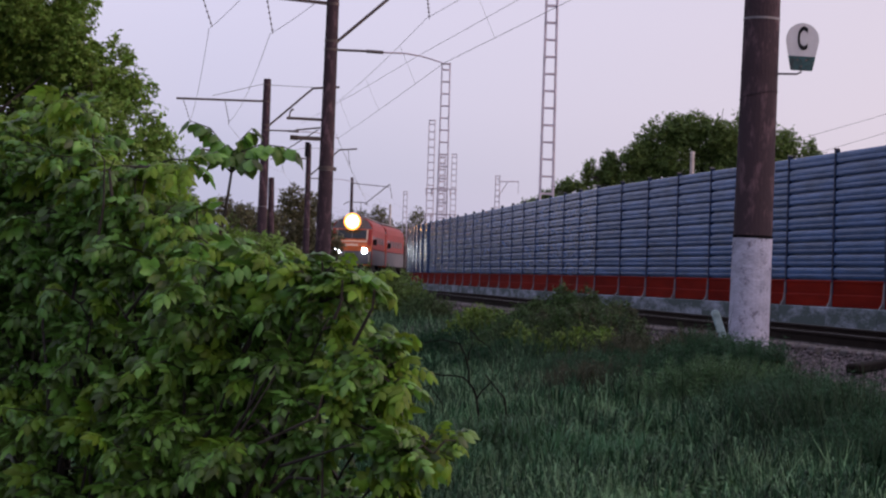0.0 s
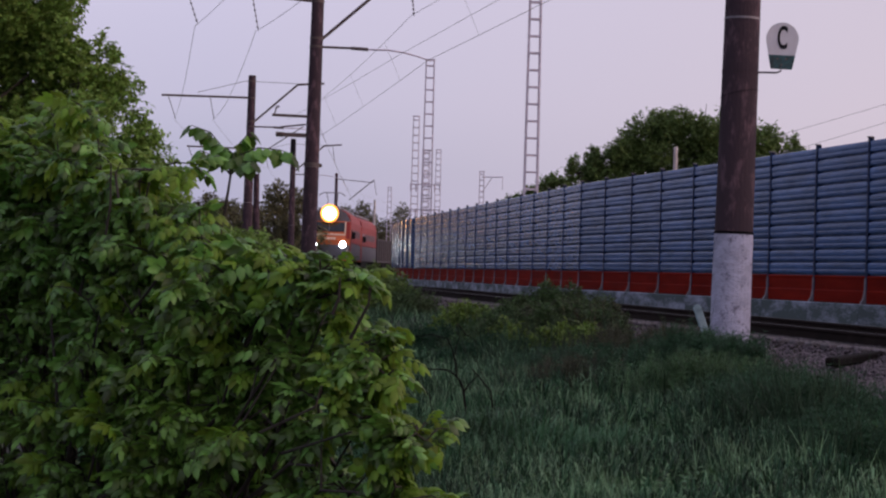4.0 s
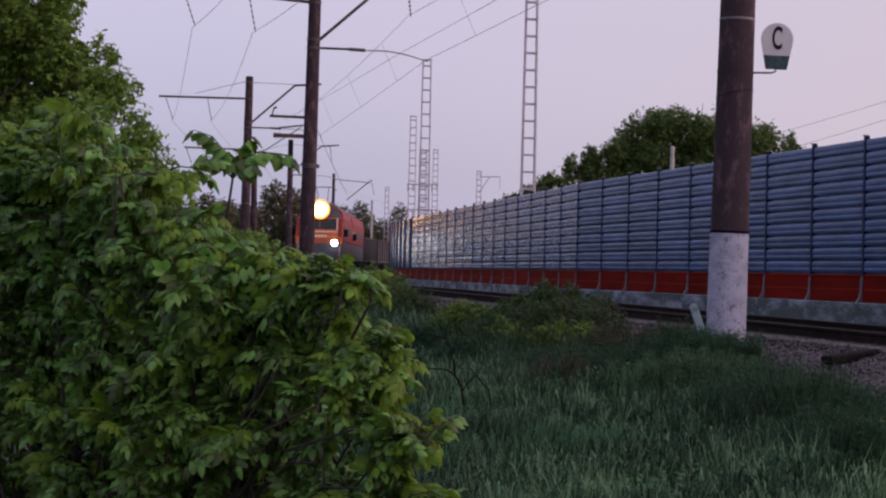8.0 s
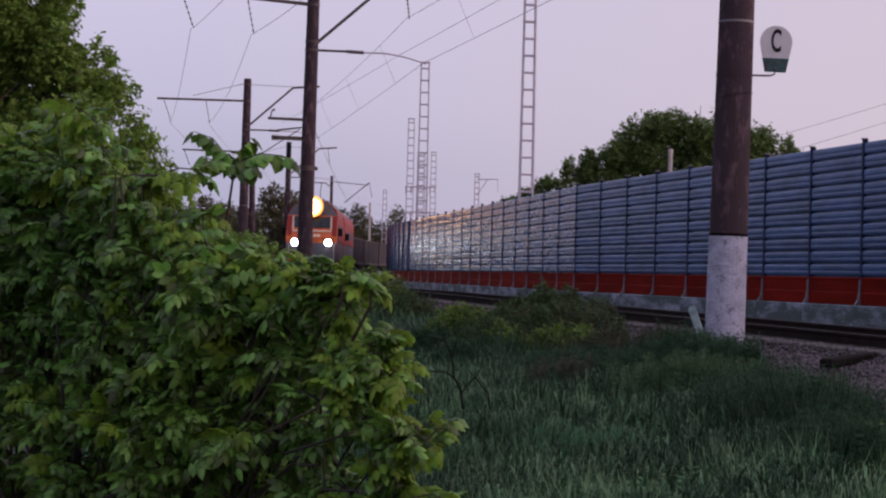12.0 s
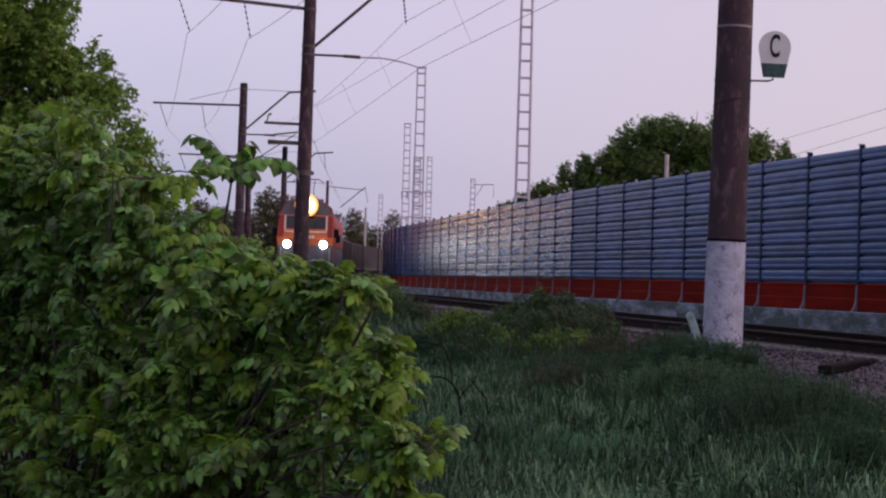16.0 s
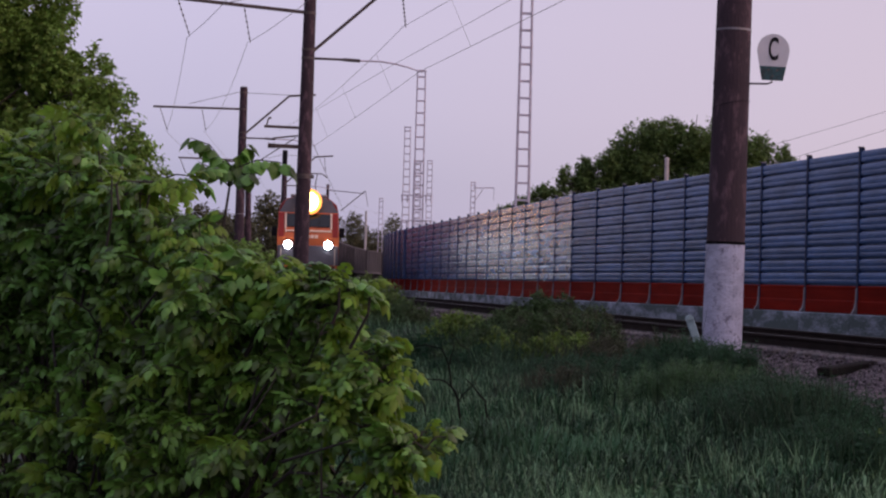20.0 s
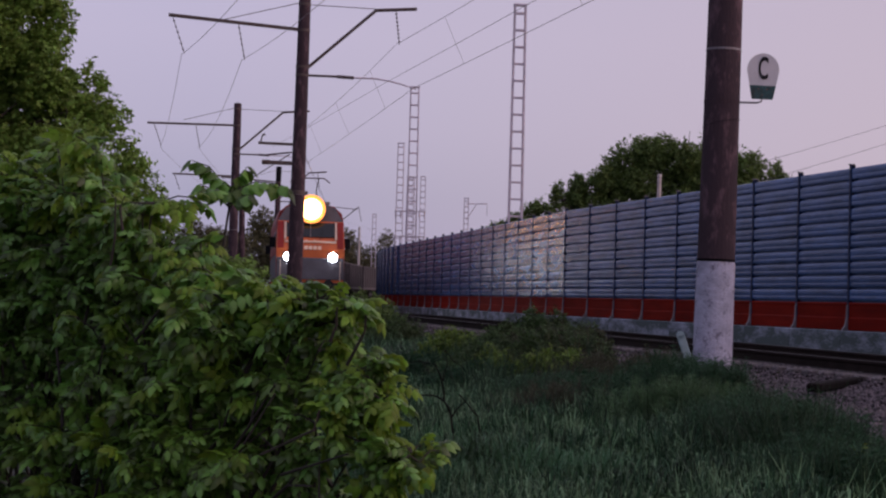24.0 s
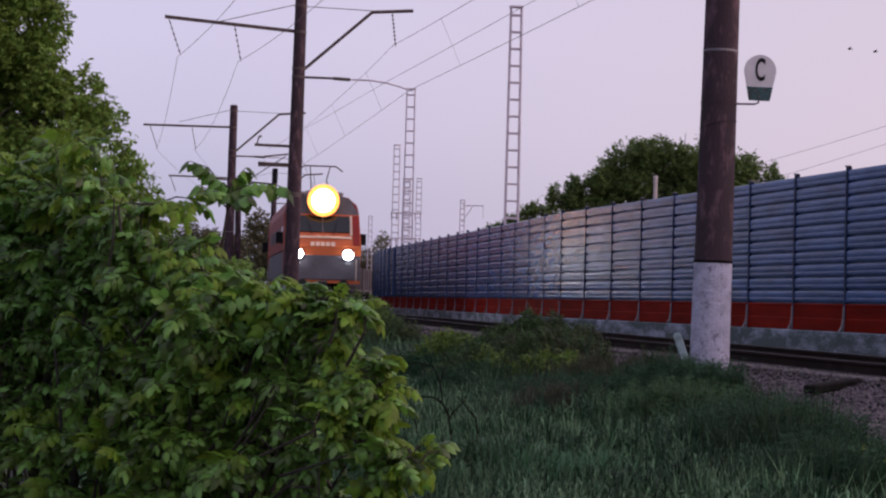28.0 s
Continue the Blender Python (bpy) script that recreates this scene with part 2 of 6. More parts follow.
M_LEAF_HAZE = leafy("far_brown_leaf", (0.135, 0.125, 0.066), (0.09, 0.09, 0.05), 0.55)
M_LEAF_WEED = leafy("weed_leaf", (0.060, 0.128, 0.042), (0.070, 0.082, 0.038), 0.6, vary=0.5)
M_HERB_LOW = leafy("low_herb_leaf", (0.072, 0.150, 0.062), (0.07, 0.11, 0.05), 0.7)
M_LEAF_YELLOW = leafy("yellow_weed_leaf", (0.165, 0.235, 0.045), (0.095, 0.16, 0.034), 0.5)
M_LEAF_HERB = leafy("herb_leaf", (0.022, 0.070, 0.029), (0.016, 0.044, 0.021), 0.6)
M_GRASS_DARK = leafy("dark_blade", (0.029, 0.073, 0.034), (0.036, 0.052, 0.03), 0.6, vary=0.45, scale=0.8)
M_GRASS = leafy("grass_blade", (0.029, 0.094, 0.039), (0.024, 0.046, 0.024), 0.9, vary=0.45, scale=0.9)
M_GRASS_MID = leafy("mid_blade", (0.060, 0.165, 0.075), (0.060, 0.11, 0.055), 0.7, vary=0.45, scale=0.9)
M_GRASS_PALE = leafy("pale_blade", (0.185, 0.345, 0.175), (0.17, 0.25, 0.14), 0.6, vary=0.45, scale=0.9)
M_GRASS_DRY = leafy("seed_stalk", (0.15, 0.095, 0.075), (0.11, 0.075, 0.06), 0.6)
M_HORSETAIL = leafy("horsetail_needle", (0.042, 0.105, 0.045), (0.018, 0.055, 0.026), 0.7, vary=0.45, scale=0.8)
M_BROWN_WEED = leafy("brown_weed", (0.070, 0.074, 0.038), (0.052, 0.050, 0.030), 0.6, vary=0.5, scale=1.5)
M_SIGN = material("sign_enamel", (0.62, 0.61, 0.65), 0.4, vary=0.15, scale=6)
M_FLUE = material("flue_pipe_coat", (0.60, 0.54, 0.52), 0.8, vary=0.4, scale=4)
M_SIGN_G = material("sign_green", (0.010, 0.105, 0.115), 0.45, vary=0.6, scale=14, hue=(0.004, 0.02, 0.025))
M_BLACK = material("black_paint", (0.010, 0.010, 0.014), 0.7, spec=0.2)

# ---- building helpers ----
def mesh_of(bm, name):
    me = bpy.data.meshes.new(name)
    bm.to_mesh(me)
    bm.free()
    return me


def part(name, bm, mat, parent=None, label="", smooth=False):
    me = bm if isinstance(bm, bpy.types.Mesh) else mesh_of(bm, name)
    if not me.materials:
        me.materials.append(mat)
    if smooth:
        me.polygons.foreach_set("use_smooth", [True] * len(me.polygons))
    ob = new(name, me)
    if parent:
        ob.parent = parent
    if label:
        ob["label"] = label
    return ob


def empty(name, m, label, category, group="", kind=""):
    ob = new(name)
    ob.matrix_world = m
    return tagged(ob, label, category, group, kind)


def box(bm, c, s, m=None, bevel=0.0):
    mat = Matrix.Translation(c) @ Matrix.Diagonal((*s, 1))
    r = bmesh.ops.create_cube(bm, size=1, matrix=(m @ mat) if m else mat)
    if bevel:
        ed = list({e for v in r["verts"] for e in v.link_edges})
        bmesh.ops.bevel(bm, geom=ed, offset=bevel, segments=1, affect="EDGES")
    return bm


def tube(bm, a, b, r0, r1=None, n=8):
    a, b = Vector(a), Vector(b)
    q = (b - a).to_track_quat("Z", "Y").to_matrix().to_4x4()
    bmesh.ops.create_cone(bm, cap_ends=True, segments=n, radius1=r0, radius2=r0 if r1 is None else r1, depth=(b - a).length,
                          matrix=Matrix.Translation((a + b) / 2) @ q)
    return bm


def path_tube(bm, pts, r0, r1, n=5):
    """One closed tube along points, tapering from r0 to r1."""
    pts = [Vector(p) for p in pts]
    prev, first = None, None
    for i, p in enumerate(pts):
        way = (pts[min(i + 1, len(pts) - 1)] - pts[max(i - 1, 0)]).normalized()
        side = way.cross(Vector((0, 0, 1)) if abs(way.z) < 0.95 else Vector((1, 0, 0))).normalized()
        up = side.cross(way)
        r = r0 + (r1 - r0) * i / (len(pts) - 1)
        ring = [bm.verts.new(p + (side * math.cos(2 * math.pi * k / n) + up * math.sin(2 * math.pi * k / n)) * r) for k in range(n)]
        if prev:
            for k in range(n):
                bm.faces.new((prev[k], prev[(k + 1) % n], ring[(k + 1) % n], ring[k]))
        else:
            bm.faces.new(ring)
        prev = ring
    bm.faces.new(prev[::-1])
    return bm


def scatter(name, tv, tf, mats, mat, parent=None, smooth=True):
    """Many copies of a small template (verts tv, faces tf) under 4x4 matrices, joined into one mesh."""
    tv = np.array(tv, float)
    mats = np.asarray(mats, float)
    n, k = len(mats), len(tv)
    v = np.einsum("nij,kj->nki", mats[:, :3, :3], tv) + mats[:, None, :3, 3]
    sizes = [len(f) for f in tf]
    flat = np.concatenate([np.array(f) for f in tf])
    loops = (flat[None, :] + (np.arange(n) * k)[:, None]).ravel()
    me = bpy.data.meshes.new(name)
    me.vertices.add(n * k)
    me.vertices.foreach_set("co", v.ravel())
    me.loops.add(len(loops))
    me.loops.foreach_set("vertex_index", loops.astype(np.int32))
    starts = np.concatenate([[0], np.cumsum(sizes)[:-1]])
    me.polygons.add(n * len(tf))
    me.polygons.foreach_set("loop_start", (starts[None, :] + (np.arange(n) * sum(sizes))[:, None]).ravel().astype(np.int32))
    me.update(calc_edges=True)
    return part(name, me, mat, parent, smooth=smooth)


def turns(rng, n, tilt=0.6, spin=True):
    """n random 3x3 turns: a free spin about z and a tilt of about that many radians."""
    az = rng.uniform(0, 2 * np.pi, n) if spin else np.zeros(n)
    t1, t2 = rng.normal(0, tilt, n), rng.normal(0, tilt, n)
    c, s, o, z = np.cos, np.sin, np.ones(n), np.zeros(n)
    rz = np.stack([c(az), -s(az), z, s(az), c(az), z, z, z, o], 1).reshape(n, 3, 3)
    rx = np.stack([o, z, z, z, c(t1), -s(t1), z, s(t1), c(t1)], 1).reshape(n, 3, 3)
    ry = np.stack([c(t2), z, s(t2), z, o, z, -s(t2), z, c(t2)], 1).reshape(n, 3, 3)
    return rz @ rx @ ry


def poses(rot, pos, size):
    m = np.zeros((len(pos), 4, 4))
    m[:, :3, :3] = rot * np.asarray(size)[:, None, None]
    m[:, :3, 3] = pos
    m[:, 3, 3] = 1
    return m


def leaflet(l, w, droop, at=(0, 0, 0), yaw=0.0):
    """A folded, pointed leaflet along +x from at: verts and faces."""
    v = [(0, 0, 0), (l * 0.28, w * 0.48, -droop * 0.1 - w * 0.22), (l * 0.3, 0, -droop * 0.06), (l * 0.28, -w * 0.48, -droop * 0.1 - w * 0.22),
         (l * 0.7, w * 0.37, -droop * 0.5 - w * 0.18), (l * 0.72, 0, -droop * 0.42), (l * 0.7, -w * 0.37, -droop * 0.5 - w * 0.18), (l, 0, -droop)]
    f = [(0, 2, 1), (0, 3, 2), (1, 2, 5, 4), (2, 3, 6, 5), (4, 5, 7), (5, 6, 7)]
    c, s = math.cos(yaw), math.sin(yaw)
    return [(at[0] + x * c - y * s, at[1] + x * s + y * c, at[2] + z) for x, y, z in v], f


def compound(specs):
    V, F = [], []
    for sp in specs:
        v, f = leaflet(*sp)
        F += [tuple(i + len(V) for i in q) for q in f]
        V += v
    return V, F


# a drooping compound leaf of seven leaflets hung along an arched stalk, and a loose spray of small simple leaves
PINNATE = compound([(0.050, 0.045, 0.066, (0.142, 0, -0.032)), (0.056, 0.048, 0.055, (0.122, 0.002, -0.012), 0.95), (0.056, 0.048, 0.055, (0.122, -0.002, -0.012), -0.95),
                    (0.060, 0.048, 0.055, (0.086, 0.002, 0.006), 1.2), (0.060, 0.048, 0.055, (0.086, -0.002, 0.006), -1.2),
                    (0.055, 0.044, 0.049, (0.050, 0.002, 0.012), 1.4), (0.055, 0.044, 0.049, (0.050, -0.002, 0.012), -1.4)])
n0 = len(PINNATE[0])
for q in ((0, 0), (0.06, 0.012), (0.11, 0.0), (0.152, -0.036)):
    PINNATE[0].extend([(q[0], 0.0018, q[1]), (q[0], -0.0018, q[1])])
for q in range(3):
    PINNATE[1].append(tuple(n0 + 2 * q + i for i in (0, 1, 3, 2)))


def small_leaf(l, w, droop, at, yaw):
    """A simple folded leaf of two halves."""
    c, s = math.cos(yaw), math.sin(yaw)
    v = [(0, 0, 0), (l * 0.45, w * 0.5, -droop * 0.1), (l, 0, -droop), (l * 0.45, -w * 0.5, -droop * 0.3)]
    return [(at[0] + x * c - y * s, at[1] + x * s + y * c, at[2] + z) for x, y, z in v], [(0, 2, 1), (0, 3, 2)]


def spray(n, l, w, step):
    V, F = [], []
    for i in range(n):
        v, f = small_leaf(l * (1 - 0.05 * i), w, 0.3 * l, (step * i, 0, step * 0.5 * i), 1.3 * i)
        F += [tuple(k + len(V) for k in q) for q in f]
        V += v
    return V, F


SPRAY = spray(6, 0.085, 0.05, 0.02)
FINE = spray(5, 0.085, 0.024, 0.026)
def feather(whorls, per, h, reach, wide):
    """A horsetail-like plant: a thin stem with whorls of fine upswept needles."""
    V, F = [(-wide * 0.6, 0, 0), (wide * 0.6, 0, 0), (0, 0, h)], [(0, 1, 2)]
    for k in range(whorls):
        z, r = h * (0.12 + 0.8 * k / whorls), reach * (1 - 0.65 * k / whorls)
        for q in range(per):
            a = 2 * math.pi * (q + 0.4 * k) / per
            c, s = math.cos(a), math.sin(a)
            F.append((len(V), len(V) + 1, len(V) + 2))
            V += [(-s * wide, c * wide, z), (s * wide, -c * wide, z), (c * r, s * r, z + 0.55 * r)]
    return V, F


def tuft(n, h, lean, wide, seed):
    """A tuft of arching grass blades from one root."""
    rng = np.random.default_rng(seed)
    V, F = [], []
    for q in range(n):
        a, k, t = rng.uniform(0, 6.28), rng.uniform(0.3, 1.0) * lean, h * rng.uniform(0.55, 1.1)
        c, s, b = math.cos(a), math.sin(a), len(V)
        for r, z, w in ((0.0, 0.0, 1.0), (0.30 * k, 0.6 * t, 0.8), (0.62 * k, 0.9 * t, 0.5)):
            V += [(c * r - s * wide * w, s * r + c * wide * w, z), (c * r + s * wide * w, s * r - c * wide * w, z)]
        V.append((c * k, s * k, t * (1.0 - 0.25 * rng.random())))
        F += [(b, b + 1, b + 3, b + 2), (b + 2, b + 3, b + 5, b + 4), (b + 4, b + 5, b + 6)]
    return V, F


FEATHER = feather(7, 6, 0.42, 0.12, 0.004)
TUFT = tuft(11, 0.32, 0.17, 0.0048, 3)
BLADE = ([(-0.5, 0, 0), (0.5, 0, 0), (-0.4, 0.10, 0.55), (0.4, 0.10, 0.55), (0, 0.6, 1.0)], [(0, 1, 3, 2), (2, 3, 4)])

# ---- plan: track, barrier, ground ----
KZ = [-40, 0, 40, 60, 75, 87, 95, 106, 120, 140, 160, 175, 195, 220, 260, 320]
KS = [0.22, 0.22, 0.20, 0.19, 0.165, 0.135, 0.115, 0.095, 0.06, 0.0185, -0.005, -0.04, -0.09, -0.14, -0.22, -0.30]
TY = np.arange(-40.0, 320.0, 0.5)
TX = -np.concatenate([[0], np.cumsum(np.interp(TY[:-1] + 0.25, KZ, KS) * 0.5)])
TX += -4.42 - np.interp(84.5, TY, TX)
TL = np.concatenate([[0], np.cumsum(np.hypot(np.diff(TX), np.diff(TY)))])
RAIL_Z = 1.10


def rise(y):
    """The track dips a little towards the viewer."""
    return -0.16 * np.clip((60 - y) / 34, 0, 1)


def track_at(s):
    """Centre of the track at arc length s, with the heading of its tangent away from the viewer."""
    y, x = np.interp(s, TL, TY), np.interp(s, TL, TX)
    y2, x2 = np.interp(s + 0.5, TL, TY), np.interp(s + 0.5, TL, TX)
    return x, y, math.atan2(x2 - x, y2 - y)


def track_x(y):
    return np.interp(y, TY, TX)


def s_of(y):
    return float(np.interp(y, TY, TL))


def ground_z(x, y):
    """Height of the verge: low grass, a slope up to the track bed, level beyond."""
    d = (track_x(y) - x) * 0.98
    h = np.interp(d, [-60, -7.5, -5.6, -2.6, -1.5, 1.5, 2.7, 4.4, 7.0, 10.5, 60], [0.5, 0.6, 0.72, 0.72, 0.80, 0.78, 0.71, 0.70, 0.38, 0.05, 0.0])
    h = h + rise(y) * np.interp(d, [-6, -3, 3, 4.4], [0, 1, 1, 0])
    return h + 0.05 * np.sin(x * 1.3 + 0.7 * np.sin(y * 0.9)) * np.sin(y * 0.8) * np.clip((d - 3) / 3, 0, 1)


def make_ground():
    ys = np.concatenate([np.arange(-60, 8, 4.0), np.arange(8, 60, 0.8), np.arange(60, 320, 5.0), [330, 400, 600, 1000, 2500]])
    ds = np.concatenate([[-2500, -900, -300, -120, -60, -30, -15, -10], np.arange(-8, 14, 0.5), [15, 18, 22, 30, 45, 70, 120, 300, 900, 2500]])
    yy, dd = np.meshgrid(ys, ds, indexing="ij")
    xx = track_x(np.clip(yy, -40, 319)) - dd
    zz = ground_z(xx, np.clip(yy, -40, 319))
    n, k = yy.shape
    V = np.stack([xx, yy, zz], -1).reshape(-1, 3)
    F = [(i * k + j, (i + 1) * k + j, (i + 1) * k + j + 1, i * k + j + 1) for i in range(n - 1) for j in range(k - 1)]
    me = bpy.data.meshes.new("ground")
    me.from_pydata(V.tolist(), [], F)
    me.flip_normals()
    ob = part("ground", me, M_SOIL, smooth=True)
    tagged(ob, "dark soil verge under grass beside the railway", "ground", kind="structure")
    return ob


def make_bed():
    """Ballast shoulder under the track."""
    prof = [(-3.0, 0.60), (-2.6, 0.74), (-1.75, 0.86), (1.15, 0.86), (1.75, 0.80), (2.5, 0.74), (3.3, 0.62)]
    V, F = [], []
    ss = np.arange(0, TL[-1] - 2, 1.0)
    for s in ss:
        x, y, h = track_at(s)
        for d, z in prof:
            V.append((x - d * math.cos(h), y + d * math.sin(h), z + rise(y)))
    k = len(prof)
    for i in range(len(ss) - 1):
        for j in range(k - 1):
            F.append((i * k + j, i * k + j + 1, (i + 1) * k + j + 1, (i + 1) * k + j))
    me = bpy.data.meshes.new("ballast_bed")
    me.from_pydata(V, [], F)
    ob = part("ballast_bed", me, M_BALLAST)
    tagged(ob, "grey-brown crushed stone bed under the rails", "ballast", kind="structure")


def make_rail(side):
    prof = [(-0.075, -0.18), (0.075, -0.18), (0.075, -0.165), (0.012, -0.15), (0.012, -0.05), (0.037, -0.035), (0.037, 0.0), (-0.037, 0.0), (-0.037, -0.035), (-0.012, -0.05), (-0.012, -0.15), (-0.075, -0.165)]
    V, F = [], []
    ss = np.arange(0, TL[-1] - 2, 1.5)
    for s in ss:
        x, y, h = track_at(s)
        for d, z in prof:
            o = side * 0.76 + d
            V.append((x + o * math.cos(h), y - o * math.sin(h), RAIL_Z + z + rise(y)))
    k = len(prof)
    for i in range(len(ss) - 1):
        for j in range(k):
            F.append((i * k + j, i * k + (j + 1) % k, (i + 1) * k + (j + 1) % k, (i + 1) * k + j))
    me = bpy.data.meshes.new("rail")
    me.from_pydata(V, [], F)
    me.materials.append(M_RAIL)
    me.materials.append(M_RAILTOP)
    for p in me.polygons:
        if p.index % k == 6:
            p.material_index = 1
    ob = part("rail", me, M_RAIL)
    tagged(ob, "dark rusty steel rail with a worn head", "rail", group="rails of the track", kind="structure")
    return ob


make_ground()
make_bed()
make_rail(-1)
make_rail(1)

# ---- noise barrier ----
PITCH = 2.985
WALL_TOP, GREY_LOW, RED_LOW = 4.67, 1.76, 1.15
def barrier_line():
    """Feet of the posts from the near end to the far end."""
    near = [(4.47 + 4.6 / 24.04 * PITCH * k, 65.9 - 23.6 / 24.04 * PITCH * k) for k in range(17, 0, -1)]
    pts = near + [(4.47, 65.9)]
    x, y = pts[-1]
    for k in range(40):
        s = 0.133 if k < 17 else np.interp(k, [17, 22, 28, 34, 40], [0.11, 0.05, -0.01, -0.06, -0.12])
        c = 1 / math.hypot(1, s)
        x, y = x - s * c * PITCH, y + c * PITCH
        pts.append((x, y))
    return pts


def make_barrier():
    pts = barrier_line()
    root = empty("noise_barrier", pose(pts[17][0], pts[17][1], 0), "tall grey ribbed metal noise barrier with a red bottom panel on a concrete plinth", "noise barrier", kind="structure")
    inv = root.matrix_world.inverted()
    bands = 10
    hb = (WALL_TOP - GREY_LOW) / bands
    L = PITCH - 0.10
    # one ribbed strip: two shallow waves with a rolled top edge over a deep narrow groove
    bm = bmesh.new()
    pr = [(-0.03, 0.0), (-0.03, 0.034), (0.024, 0.036), (0.034, 0.056), (0.0365, 0.105), (0.033, 0.130), (0.0325, 0.140), (0.036, 0.160), (0.0385, 0.205), (0.036, hb - 0.040), (0.026, hb - 0.014), (-0.03, hb - 0.0003), (-0.05, hb - 0.0003), (-0.05, 0)]
    rows = [[bm.verts.new((x, -d, z)) for d, z in pr] for x in (-L / 2, L / 2)]
    for i in range(len(pr)):
        j = (i + 1) % len(pr)
        bm.faces.new((rows[0][i], rows[1][i], rows[1][j], rows[0][j]))
    bm.faces.new(rows[0][::-1])
    bm.faces.new(rows[1])
    bmesh.ops.recalc_face_normals(bm, faces=bm.faces)
    strip = mesh_of(bm, "panel")
    strip.materials.append(M_PANEL)
    bm = bmesh.new()
    # two flat folds: a sloping ledge at half height and a lip under the ribbed strips
    pr = [(-0.04, 0.0), (0.034, 0.0), (0.050, 0.018), (0.052, 0.262), (0.036, 0.290), (0.040, 0.540), (0.050, 0.552), (0.050, GREY_LOW - RED_LOW - 0.022), (0.030, GREY_LOW - RED_LOW - 0.0033), (-0.045, GREY_LOW - RED_LOW - 0.0033)]
    rows = [[bm.verts.new((x, -d, z)) for d, z in pr] for x in (-L / 2, L / 2)]
    for i in range(len(pr)):
        j = (i + 1) % len(pr)
        bm.faces.new((rows[0][i], rows[1][i], rows[1][j], rows[0][j]))
    bm.faces.new(rows[0][::-1])
    bm.faces.new(rows[1])
    bmesh.ops.recalc_face_normals(bm, faces=bm.faces)
    red = mesh_of(bm, "red_panel")
    red.materials.append(M_RED)
    bm = bmesh.new()
    for sx in (-1, 1):
        box(bm, (0, sx * 0.043, (WALL_TOP - RED_LOW) / 2 + 0.03), (0.105, 0.012, WALL_TOP - RED_LOW + 0.06))
    box(bm, (0, 0, (WALL_TOP - RED_LOW) / 2 + 0.03), (0.012, 0.074, WALL_TOP - RED_LOW + 0.06))
    post = mesh_of(bm, "post")
    post.materials.append(M_POST)
    bm = bmesh.new()
    box(bm, (0, -0.02, WALL_TOP - RED_LOW + 0.073), (0.108, 0.12, 0.026), bevel=0.008)
    cap = mesh_of(bm, "cap")
    cap.materials.append(M_FOOT)
    bm = bmesh.new()
    prof = [(0.0, 0.0), (0.12, 0.0), (0.11, 0.03), (0.055, 0.11), (0.028, 0.25), (0.016, 0.56), (0.0, 0.56)]
    A = [bm.verts.new((-0.03, -0.050 - d, z)) for d, z in prof]
    B = [bm.verts.new((0.03, -0.050 - d, z)) for d, z in prof]
    bm.faces.new(A)
    bm.faces.new(B[::-1])
    for i in range(len(prof)):
        j = (i + 1) % len(prof)
        bm.faces.new((A[i], A[j], B[j], B[i]))
    bmesh.ops.recalc_face_normals(bm, faces=bm.faces)
    foot = mesh_of(bm, "foot_bracket")
    foot.materials.append(M_FOOT)
    bm = bmesh.new()
    box(bm, (0, 0, (RED_LOW + 0.55) / 2), (PITCH - 0.012, 0.42, RED_LOW - 0.55), bevel=0.02)
    plinth = mesh_of(bm, "plinth_block")
    plinth.materials.append(M_PLINTH)
    far = []
    for i, (x, y) in enumerate(pts):
        a, b = pts[max(i - 1, 0)], pts[min(i + 1, len(pts) - 1)]
        # outward face looks to the track
        ang = math.atan2(b[1] - a[1], b[0] - a[0])
        m = Matrix.Translation((x, y, RED_LOW)) @ Matrix.Rotation(ang + math.pi, 4, "Z")
        o = part("post", post, M_POST, root)
        o.matrix_local = inv @ m
        part("foot_bracket", foot, M_FOOT, o, "pale curved steel foot")
        part("cap", cap, M_FOOT, o, "pale post cap")
        if i == len(pts) - 1:
            break
        nx, ny = pts[i + 1]
        ang = math.atan2(ny - y, nx - x)
        base = Matrix.Translation(((x + nx) / 2, (y + ny) / 2, 0)) @ Matrix.Rotation(ang + math.pi, 4, "Z")
        o = part("plinth_block", plinth, M_PLINTH, root)
        o.matrix_local = inv @ base
        o = part("red_panel", red, M_RED, root)
        o.matrix_local = inv @ base @ Matrix.Translation((0, 0, RED_LOW + 0.003))
        for k in range(bands):
            m = base @ Matrix.Translation((0, 0, GREY_LOW + k * hb))
            if i < 33:
                o = part("panel", strip, M_PANEL, root)
                o.matrix_local = inv @ m
            else:
                far.append(inv @ m)
    tv = [tuple(v.co) for v in strip.vertices]
    tf = [tuple(p.vertices) for p in strip.polygons]
    o = scatter("panel_rows", tv, tf, [np.array(m) for m in far], M_PANEL, root, smooth=False)
    o["kind"] = "stuff"


make_barrier()

# ---- catenary poles ----
def insulator_string(bm, a, b, n=7, r=0.07):
    a, b = Vector(a), Vector(b)
    tube(bm, a, b, 0.012, n=5)
    for i in range(n):
        c = a.lerp(b, (i + 0.7) / (n + 0.4))
        d = (b - a).normalized() * 0.045
        tube(bm, c - d * 0.5, c + d * 0.5, r, r * 0.55, 10)


